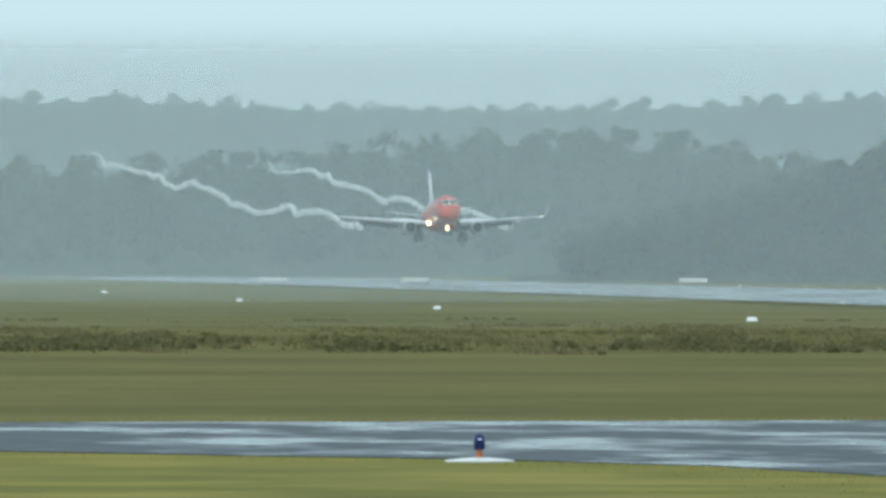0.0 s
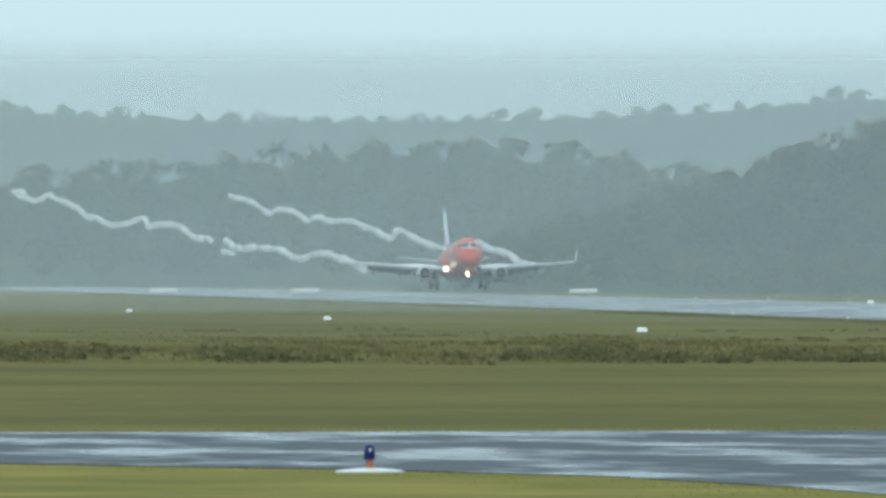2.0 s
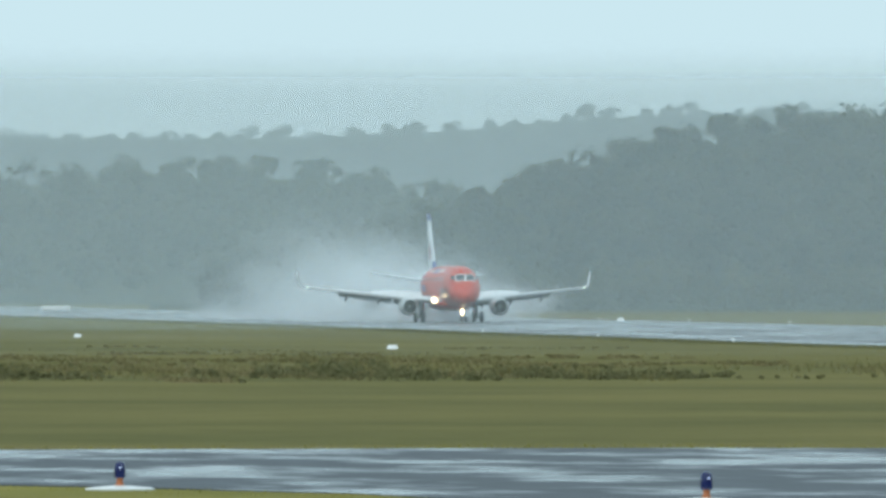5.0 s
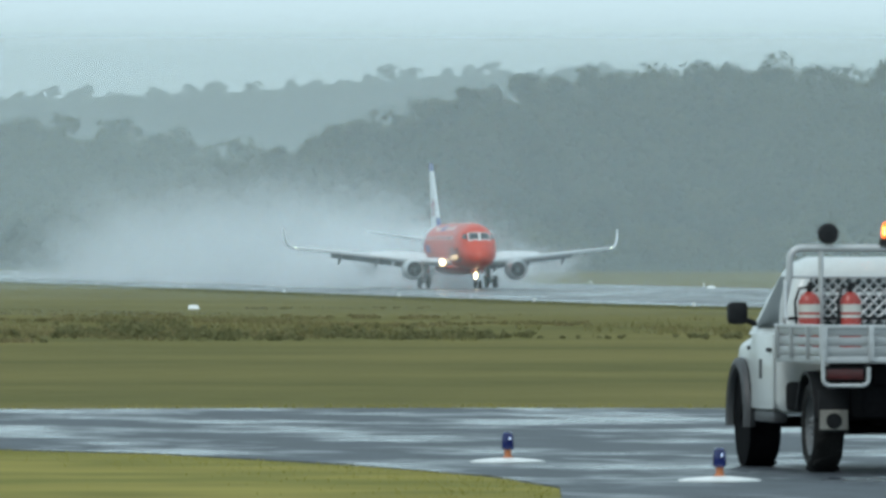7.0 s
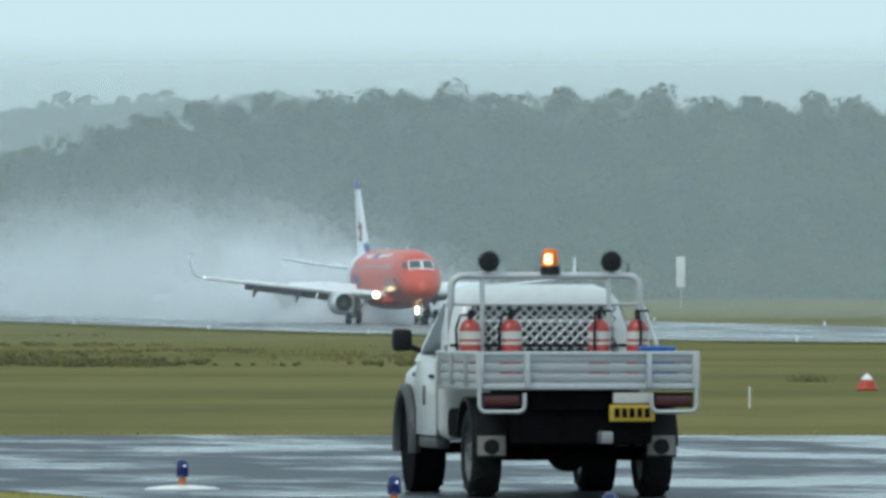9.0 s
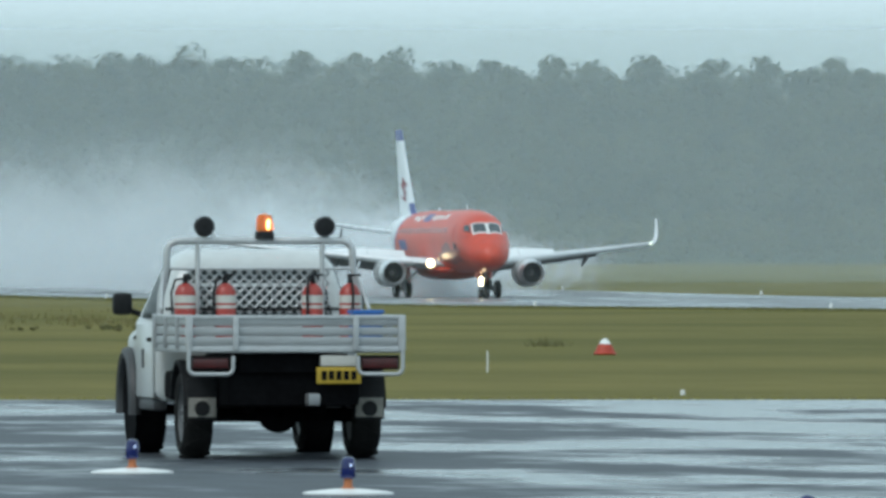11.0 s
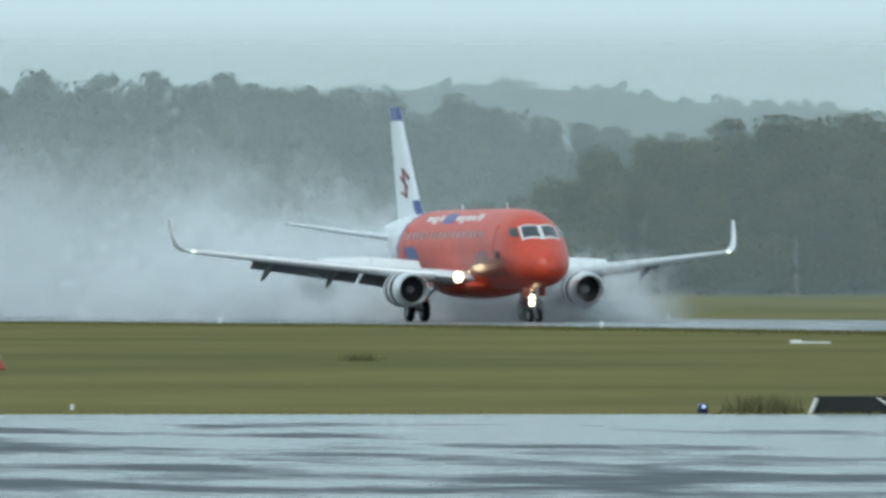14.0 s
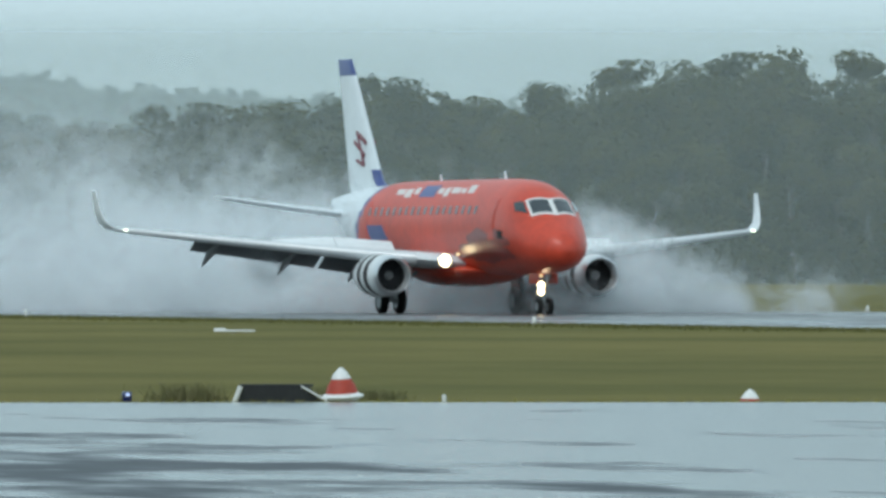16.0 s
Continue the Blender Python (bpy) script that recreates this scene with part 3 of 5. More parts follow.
def make_airliner():
    root = thing("airliner", "red twin-engined jet airliner with white tail landing on wet runway", "airplane")
    # fuselage with a pale tail cone
    ss = [0, 0.03, 0.12, 0.25, 0.45, 0.75, 1.1, 1.5, 2.0, 2.4, 2.9, 3.4, 4.0, 4.8, 5.5] + list(np.arange(6.5, 19.6, 1.0)) + list(np.arange(20.0, 23.6, 0.25)) + [ 24.5, 25.5, 26.5, 27.5, 28.5, 29.3]
    rings = [[fus(s, 360 * i / 48) for i in range(48)] for s in ss]
    bm = loft(rings)
    for f in bm.faces:
        c = f.calc_center_median()
        back = OX - c.x - 20.9 - 0.5 * (4.8 - c.z)
        f.material_index = 1 if back > 0.4 else 2 if back > 0 else 0
    body = part("fuselage", bm, [M_RED, M_TAIL, M_BLUE], root, "glossy red fuselage with pale blue-white tail cone")
    # belly fairing at the wing root
    rings = []
    for s, w, h in ((8.2, 0.5, 0.1), (8.8, 1.15, 0.38), (9.8, 1.55, 0.62), (11.5, 1.78, 0.74), (14, 1.75, 0.72), (15.8, 1.4, 0.5), (17.2, 0.6, 0.1)):
        rings.append([(OX - s, w * math.cos(a), 1.86 + (0.82 * h if math.sin(a) < 0 else 0.5 * h) * math.sin(a)) for a in np.linspace(0, 2 * math.pi, 24, endpoint=False)])
    part("belly_fairing", loft(rings), M_RED, root)
    # cockpit glazing: two windscreens and a side pane each side, in pale frames
    for side in (1, -1):
        ph = lambda p: p if side == 1 else 180 - p
        # the wide windscreen has a white frame, the small side pane none
        for q, framed in ((((1.50, 88.2), (2.22, 88.6), (2.50, 56), (1.80, 50)), True), (((1.92, 47), (2.58, 53), (3.05, 40), (2.62, 31)), False)):
            cx, cp = sum(k[0] for k in q) / 4, sum(k[1] for k in q) / 4
            frm = part("cockpit_window", skin([(cx + (a - cx) * 1.20, ph(cp + (b - cp) * 1.10)) for a, b in q], 0.012), M_FRAMEW if framed else M_RED, root,
                       "white-framed dark cockpit window" if framed else "dark side cockpit window")
            part("pane", skin([(cx + (a - cx) * 0.92, ph(cp + (b - cp) * 0.86)) for a, b in q], 0.026), M_GLASS, frm, "dark glass pane")
        # dark artwork and painted shade low on the forward fuselage, in plain overlapping shapes
        for s0, p0, rs, rp, k in ((5.2, -20, 2.1, 20, 0), (7.0, -30, 1.9, 17, 2), (4.2, -30, 1.3, 14, 4)):
            part("artwork_and_shade", skin_blot(s0, p0, rs, rp, k, ph, 0.010 + 0.002 * k), M_MAROON, root, "dark maroon shape of artwork and painted shade")
        part("air_probe_plate", skin([(3.35, ph(-2)), (3.85, ph(-2)), (3.9, ph(-12)), (3.4, ph(-12))], 0.018, 2, 3), M_DARK, root, "small dark plate")
    # cabin windows
    for side in (1, -1):
        for i in range(19):
            s = 6.6 + i * 0.79
            a, b = (15.5, 26) if side == 1 else (164.5, 154)
            part("cabin_window", skin([(s, a), (s + 0.27, a), (s + 0.27, b), (s, b)], 0.012, 1, 2), M_GLASS, root)
    # doors, outlined by their frames
    for side in (1, -1):
        for s, w, lo, hi in ((4.35, 0.75, -22, 38), (20.3, 0.7, -18, 36)):
            a, b = (lo, hi) if side == 1 else (180 - lo, 180 - hi)
            part("cabin_door", skin([(s, a), (s + w, a), (s + w, b), (s, b)], 0.018, 2, 8), M_RED, root, "red cabin door")
    # airline titles as plain shapes high on the sides
    for side in (1, -1):
        ph = lambda p: p if side == 1 else 180 - p
        for s0, s1, a, b, mm in ((8.1, 8.9, 45, 60, M_TITLE), (9.1, 9.7, 45, 54, M_TITLE), (9.9, 10.9, 45, 56, M_TITLE), (11.1, 11.7, 40, 56, M_TITLE), (11.9, 12.6, 45, 55, M_TITLE),
                                 (12.8, 14.7, 40, 62, M_BLUE), (15.0, 15.6, 45, 58, M_TITLE), (15.8, 16.6, 40, 55, M_TITLE), (16.8, 17.8, 45, 55, M_TITLE)):
            part("title_mark", skin([(s0, ph(a)), (s1, ph(a)), (s1 + 0.3, ph(b)), (s0 + 0.3, ph(b))], 0.012, 3, 3), mm, root,
                 "blue livery mark" if mm is M_BLUE else "white livery mark")
        part("title_mark", skin([(17.6, ph(-14)), (19.8, ph(-14)), (20.3, ph(4)), (18.3, ph(4))], 0.012, 3, 3), M_BLUE, root, "blue livery mark")
    # wings
    for side in (1, -1):
        ys = [1.0, 1.6, 2.4, 3.4, 4.2, 6, 8, 10, 11.6, 12.3]
        secs = []
        for y in ys:
            le, ch, z = wing_at(y)
            secs.append(foil(le, ch, side * y, z, 0.125 - 0.002 * y))
        le, ch, z = wing_at(12.3)
        for f, yy, zz, xx, cc in ((1, 12.62, 0.07, -0.35, 0.82), (2, 12.86, 0.32, -0.8, 0.58), (3, 12.96, 0.75, -1.15, 0.44), (4, 13.02, 1.45, -1.6, 0.26)):
            r = foil(le + xx, ch * cc, 0, 0, 0.09)
            lean = min(1.0, f * 0.42)
            base = Vector((0, side * yy, z + zz))
            secs.append([Vector((p[0], base.y - side * p[2] * lean, base.z + p[2] * (1 - lean))) for p in r])
        wing = part("wing", loft(secs), M_WING, root, "light grey swept wing with upturned winglet")
        # bare leading edge
        edge = bmesh.new()
        rings = []
        for y in (2.6, 4.2, 8, 12.2):
            le, ch, z = wing_at(y)
            rings.append([(le + 0.035 - 0.16 * ch * (1 - math.cos(a)) * 0.5, side * y, z + (0.055 * ch + 0.02) * math.sin(a) * 0.9) for a in np.linspace(-2.2, 2.2, 9)])
        loft(rings, edge, cap=False, closed=False)
        part("slat", edge, M_SLAT, wing, "pale grey leading-edge slat")
        # lowered flaps, spoilers up, flap track fairings
        for y0, y1, name in ((2.0, 4.6, "flap"), (4.75, 9.4, "flap")):
            secs = []
            for y in (y0, y1):
                le, ch, z = wing_at(y)
                te = le - ch
                secs.append(foil(te + 0.25, 0.20 * ch + 0.22, side * y, z - 0.08, 0.12, 0.45))
            part(name, loft(secs), M_WINGDARK, wing, "lowered grey trailing-edge flap")
        for y0, y1 in ((2.3, 4.38), (4.42, 6.6)):
            secs = []
            for y in (y0, y1):
                le, ch, z = wing_at(y)
                x0 = le - ch * 0.70
                z0 = z + 0.035 * ch
                secs.append([(x0, side * y, z0), (x0 - 0.72, side * y, z0 + 0.50 * min(1, (8.2 - y) / 3.8)), (x0 - 0.76, side * y, z0 + 0.50 * min(1, (8.2 - y) / 3.8) - 0.05), (x0 - 0.04, side * y, z0 - 0.05)])
            part("spoiler", loft(secs), M_WING, wing, "raised wing spoiler")
        for y in (3.3, 5.9, 8.7):
            le, ch, z = wing_at(y)
            te = le - ch
            prof = [(te + 1.1, 0.03, -0.05), (te + 0.5, 0.12, -0.22), (te - 0.2, 0.14, -0.38), (te - 0.9, 0.09, -0.66), (te - 1.35, 0.02, -0.86)]
            part("flap_fairing", loft([[(x, side * (y + r * math.cos(a)), z - 0.05 + h + r * 1.3 * math.sin(a)) for a in np.linspace(0, 2 * math.pi, 10, endpoint=False)] for x, r, h in prof]),
                 M_WINGDARK, wing, "grey flap track fairing")
        le, ch, z = wing_at(12.25)
        part("wingtip_lamp", box(0.16, 0.12, 0.07, (le + 0.02, side * 12.3, z + 0.02), 0.025), M_GREEN, wing, "lit wingtip navigation lamp")
        # engine: lip, cowl in two sleeves with dark reverser rings, fan, cone, nozzle, pylon
        ey, ez, ex = side * 4.0, 1.68, OX - 8.6
        eng = part("engine_cowl", shift(lathe([(0.0, 0.63), (-0.25, 0.735), (-0.6, 0.775), (-0.8, 0.78), (-0.8, 0.70), (-0.6, 0.60), (-0.1, 0.575)]), (ex, ey, ez)), M_WING, root, "light grey engine cowl")
        part("intake_lip", shift(lathe([(-0.10, 0.575), (0.02, 0.60), (0.06, 0.64), (0.0, 0.69), (-0.20, 0.73), (-0.20, 0.71), (-0.1, 0.595)]), (ex, ey, ez)), M_SILVER, eng, "polished intake lip")
        # flush near-black rings paint in the shade of the open reverser slots
        part("reverser_slot_shade", shift(lathe([(-0.79, 0.765), (-1.36, 0.765), (-1.36, 0.5), (-0.79, 0.5), (-0.79, 0.765)]), (ex, ey, ez)), M_DARK, eng, "flush dark ring painted as the open slot's shade")
        part("cowl_sleeve", shift(lathe([(-1.32, 0.795), (-1.62, 0.80), (-1.64, 0.66), (-1.32, 0.68), (-1.32, 0.795)]), (ex, ey, ez)), M_WING, eng, "light grey reverser sleeve")
        part("reverser_slot_shade", shift(lathe([(-1.60, 0.775), (-2.10, 0.775), (-2.10, 0.5), (-1.60, 0.5), (-1.60, 0.775)]), (ex, ey, ez)), M_DARK, eng, "flush dark ring painted as the open slot's shade")
        part("rear_cowl", shift(lathe([(-2.06, 0.805), (-2.6, 0.73), (-3.35, 0.55), (-3.35, 0.5), (-2.06, 0.66), (-2.06, 0.805)]), (ex, ey, ez)), M_WING, eng)
        part("nozzle", shift(lathe([(-3.2, 0.42), (-3.9, 0.28), (-4.3, 0.05)]), (ex, ey, ez)), M_GEAR, eng, "grey exhaust cone")
        part("fan_disc", shift(lathe([(-0.72, 0.60), (-0.72, 0.1), (-0.74, 0.02)]), (ex, ey, ez)), M_DARK, eng, "dark fan face")
        part("spinner", shift(lathe([(-0.22, 0.01), (-0.32, 0.08), (-0.5, 0.15), (-0.72, 0.19)]), (ex, ey, ez)), M_GEAR, eng, "grey spinner cone")
        for i in range(18):
            a = 2 * math.pi * i / 18
            bl = box(0.04, 0.12, 0.44, (0, 0, 0.39), m=Matrix.Rotation(0.7, 4, "Z"))
            bmesh.ops.transform(bl, matrix=Matrix.Translation((ex - 0.64, ey, ez)) @ Matrix.Rotation(a, 4, "X"), verts=bl.verts)
            part("fan_blade", bl, M_BLADE, eng, smooth=False)
        le, ch, z = wing_at(4.0)
        part("pylon", loft([[(x, ey + w, zz) for x, w, zz in ((ex - 0.9, 0, z0), (ex - 1.6, 0.14, z0), (ex - 3.2, 0.14, z0), (ex - 4.4, 0, z0), (ex - 3.2, -0.14, z0), (ex - 1.6, -0.14, z0))]
                            for z0 in (ez + 0.6, z - 0.05)]), M_WING, eng)
        # landing lamp in the wing root
        le, ch, z = wing_at(1.75)
        case = part("landing_light", shift(lathe([(0.02, 0.24), (-0.3, 0.22), (-0.6, 0.05)]), (le + 0.26, side * 1.75, z + 0.02)), M_GEAR, wing, "wing-root landing light")
        part("lens", shift(lathe([(0.09, 0.02), (0.07, 0.15), (0.0, 0.235)], cap=True), (le + 0.14, side * 1.75, z + 0.02)), M_LAMP if side == -1 else M_GLASS, case,
             "brightly lit lens" if side == -1 else "unlit lens")
        if side == -1:
            case = part("landing_light", shift(lathe([(0.02, 0.09), (-0.2, 0.08), (-0.3, 0.02)], seg=16), (le + 0.55, -1.36, z + 0.26)), M_GEAR, wing)
            part("lens", shift(lathe([(0.05, 0.01), (0.02, 0.06)], seg=16, cap=True), (le + 0.56, -1.36, z + 0.26)), M_LAMP2, case, "small lit lens")
        # main gear leg with two wheels
        leg = part("main_gear", rod((0, side * 2.35, 2.0), (0.0, side * 2.6, 0.76), 0.11, 0.09, 12), M_GEAR, root, "grey main landing gear leg")
        part("drag_brace", rod((1.0, side * 1.9, 1.8), (0.05, side * 2.55, 1.05), 0.05), M_GEAR, leg)
        part("axle", rod((0, side * 2.6 - 0.42, 0.74), (0, side * 2.6 + 0.42, 0.74), 0.07), M_GEAR, leg)
        part("gear_door", box(1.0, 0.04, 0.9, (0.0, side * 2.25, 1.55), 0.015), M_RED, leg)
        for w in (-0.34, 0.34):
            tyre = part("wheel", shift(lathe([(-0.15, 0.30), (-0.16, 0.42), (-0.11, 0.49), (0, 0.505), (0.11, 0.49), (0.16, 0.42), (0.15, 0.30)], "Y", 26), (0, side * 2.6 + w, 0.745)), M_TYRE, leg, "black main wheel tyre")
            part("hub", shift(lathe([(-0.12, 0.02), (-0.13, 0.2), (-0.15, 0.30), (0.15, 0.30), (0.13, 0.2), (0.12, 0.02)], "Y", 20), (0, side * 2.6 + w, 0.745)), M_GEAR, tyre, "grey wheel hub")
        # tailplane
        secs = [foil(OX - le_, ch_, side * y, z_, 0.09) for y, le_, ch_, z_ in ((0.4, 24.6, 3.6, 3.95), (2.4, 26.1, 2.6, 4.22), (4.6, 27.8, 1.55, 4.60), (4.9, 28.2, 1.1, 4.65))]
        part("tailplane", loft(secs), M_TAIL, root, "pale tailplane")
    # fin with blue tip, dorsal fillet and livery marks
    fin_at = lambda z: (float(np.interp(z, [4.4, 5.3, 9.95], [21.0, 23.2, 27.2])), float(np.interp(z, [4.4, 9.95], [27.2, 29.0])))
    secs = []
    for z in (4.3, 4.8, 5.3, 5.7, 6.1, 6.5, 8, 9.35, 9.36, 9.9, 9.98):
        a, b = fin_at(z)
        k = foil(OX - a, b - a, 0, 0, 0.10 if z < 9.95 else 0.02)
        secs.append([(p[0], p[2], z) for p in k])
    bm = loft(secs)
    for f in bm.faces:
        c = f.calc_center_median()
        if c.z > 9.35 or (c.z < 5.9 and c.x > OX - 23.75 - 0.75 * (c.z - 5.3)):
            f.material_index = 1
    fin = part("fin", bm, [M_TAIL, M_BLUE], root, "white tail fin with blue tip")
    for side in (1, -1):
        for pts in (((25.4, 7.3), (26.9, 7.75), (26.9, 7.62), (25.4, 7.1)), ((25.6, 6.75), (27.3, 7.35), (27.3, 7.2), (25.6, 6.6)),
                    ((26.9, 7.75), (27.05, 7.75), (25.75, 6.3), (25.6, 6.3)), ((25.6, 6.3), (26.9, 6.5), (26.9, 6.38), (25.6, 6.15))):
            own = bmesh.new()
            top = []
            for s, z in [(25.4 + (s_ - 26.2) * 0.8, 6.55 + (z_ - 7.0) * 0.85) for s_, z_ in pts]:
                a, b = fin_at(z)
                top.append(own.verts.new((OX - s, side * (0.055 * (b - a) + 0.012), z)))
            own.faces.new(top)
            ext = bmesh.ops.extrude_face_region(own, geom=own.faces[:])
            bmesh.ops.translate(own, vec=(0, -side * 0.05, 0), verts=[v for v in ext["geom"] if isinstance(v, bmesh.types.BMVert)])
            bmesh.ops.recalc_face_normals(own, faces=own.faces)
            part("tail_mark", own, material("dark_red_mark", (0.22, 0.05, 0.07), 0.4), fin, "dark red scribbled livery mark", smooth=False)
    # nose gear with twin wheels, doors and lit lamps
    nx = OX - 2.9
    leg = part("nose_gear", rod((nx - 0.15, 0, 1.7), (nx, 0, 0.56), 0.075, 0.06, 12), M_GEAR, root, "grey nose landing gear leg")
    part("drag_brace", rod((nx + 0.8, 0, 1.75), (nx, 0, 1.05), 0.035), M_GEAR, leg)
    part("axle", rod((nx, -0.25, 0.54), (nx, 0.25, 0.54), 0.045), M_GEAR, leg)
    for side in (-1, 1):
        part("gear_door", box(1.1, 0.03, 0.36, (nx - 0.1, side * 0.36, 1.56), 0.012), M_RED, leg)
        tyre = part("wheel", shift(lathe([(-0.09, 0.17), (-0.10, 0.25), (-0.06, 0.295), (0.06, 0.295), (0.10, 0.25), (0.09, 0.17)], "Y", 22), (nx, side * 0.2, 0.54)), M_TYRE, leg, "black nose wheel tyre")
        part("hub", shift(lathe([(-0.08, 0.02), (-0.09, 0.17), (0.09, 0.17), (0.08, 0.02)], "Y", 16), (nx, side * 0.2, 0.54)), M_GEAR, tyre)
    for zz, r, mm in ((1.32, 0.14, M_LAMP), (1.08, 0.14, M_LAMP), (1.66, 0.06, M_LAMP2)):
        lamp = part("taxi_light", shift(lathe([(0.0, r), (-0.12, r * 0.9), (-0.16, 0.02)], seg=18), (nx + 0.16, -0.17, zz)), M_GEAR, leg)
        part("lens", shift(lathe([(0.03, 0.01), (0.0, r * 0.94)], seg=18, cap=True), (nx + 0.165, -0.17, zz)), mm, lamp, "brightly lit lamp lens")
    # aerials on the back
    for s, h in ((7.5, 0.28), (15.5, 0.22)):
        p = fus(s, 90)
        part("aerial", loft([[(p.x + a, w, p.z - 0.02) for a, w in ((0.15, 0), (0, 0.02), (-0.2, 0), (0, -0.02))], [(p.x - 0.12 + a * 0.5, w * 0.6, p.z + h) for a, w in ((0.15, 0), (0, 0.02), (-0.2, 0), (0, -0.02))]]), M_TAIL, root)
    return root


airliner = make_airliner()
# ---- airport utility: white ute with an aluminium tray; origin on the ground under the rear axle, bonnet towards +X ----
M_UTE = material("white_vehicle_paint", (0.56, 0.59, 0.59), 0.3, vary=0.05, scale=2, coat=0.3)
M_ALU = material("brushed_aluminium", (0.40, 0.42, 0.43), 0.45, metal=0.4, vary=0.12, scale=3, stretch=(0.3, 0.3, 3))
M_TUBE = material("galvanised_tube", (0.50, 0.52, 0.53), 0.4, metal=0.3, vary=0.1)
M_BLACK = material("black_plastic", (0.014, 0.015, 0.017), 0.6, vary=0.25, scale=4, spec=0.25)
# near black with hardly any sheen, so the tray's shade is in this colour
M_UNDER = material("dark_chassis_and_shade", (0.006, 0.006, 0.007), 0.9, vary=0.4, scale=3, spec=0.05)
M_FLARE = material("dark_grey_flare", (0.05, 0.052, 0.056), 0.55, vary=0.15)
M_EXT = material("red_extinguisher", (0.36, 0.032, 0.022), 0.4, vary=0.1, coat=0.3)
M_TAPE = material("white_label", (0.55, 0.54, 0.50), 0.5, vary=0.08)
M_YELLOW = material("yellow_plate", (0.48, 0.32, 0.03), 0.55, vary=0.08)
M_TAILLAMP = material("red_tail_lamp", (0.07, 0.010, 0.010), 0.3, vary=0.3, scale=12)
M_CRATE = material("blue_plastic", (0.02, 0.13, 0.42), 0.45, vary=0.1)
M_AMBER = material("amber_dome", (0.70, 0.16, 0.015), 0.2, vary=0.05, alpha=0.78)
M_FLASH = material("beacon_flash", (1, 0.6, 0.2), 0.3, emit=(1.0, 0.50, 0.14), emit_power=45)
M_CONCG = material("dirty_grey_panel", (0.30, 0.29, 0.26), 0.7, vary=0.3, scale=8)
M_RIM = material("dull_steel_rim", (0.12, 0.125, 0.13), 0.5, metal=0.4, vary=0.2)
M_WINDOW = material("smoked_glass", (0.03, 0.038, 0.04), 0.35, vary=0.1, spec=0.12)


def rounded(hw, z0, z1, r, x, n=5):
    """A rounded oblong section across the vehicle at x."""
    pts = []
    for cy, cz, a0 in ((hw - r, z1 - r, 0), (-hw + r, z1 - r, 90), (-hw + r, z0 + r, 180), (hw - r, z0 + r, 270)):
        for i in range(n):
            a = radians(a0 + 90 * i / (n - 1))
            pts.append((x, cy + r * math.cos(a), cz + r * math.sin(a)))
    return pts


def wheel_parts(parent, x, y, r, out):
    """Tyre, rim and nut ring about its own axle, so that it can roll."""
    w = new("wheel", finish(lathe([(-0.11, 0.24), (-0.125, 0.31), (-0.10, r - 0.02), (-0.05, r), (0.05, r), (0.10, r - 0.02), (0.125, 0.31), (0.11, 0.24), (-0.11, 0.24)], "Y", 30), "wheel", M_TYRE))
    w.parent = parent
    w.matrix_basis = pose(x, y, r)
    tagged(w, "black all-terrain tyre")
    bm = lathe([(out * 0.085, 0.02), (out * 0.075, 0.09), (out * 0.02, 0.15), (out * 0.06, 0.215), (out * 0.11, 0.245), (out * -0.10, 0.245), (out * -0.05, 0.02)], "Y", 24)
    part("rim", bm, M_RIM, w, "dull dark steel rim")
    for i in range(6):
        a = i * math.pi / 3
        part("wheel_nut", rod((0.06 * math.cos(a), out * 0.07, 0.06 * math.sin(a)), (0.06 * math.cos(a), out * 0.10, 0.06 * math.sin(a)), 0.013, seg=6), M_GEAR, w)
    for i in range(24):
        a = i * math.pi / 12
        lug = box(0.05, 0.23, 0.016, (0, 0, r - 0.002), m=Matrix.Rotation(0.5 if i % 2 else -0.5, 4, "Z"))
        bmesh.ops.transform(lug, matrix=Matrix.Rotation(a, 4, "Y"), verts=lug.verts)
        part("tread_block", lug, M_TYRE, w, smooth=False)
    return w


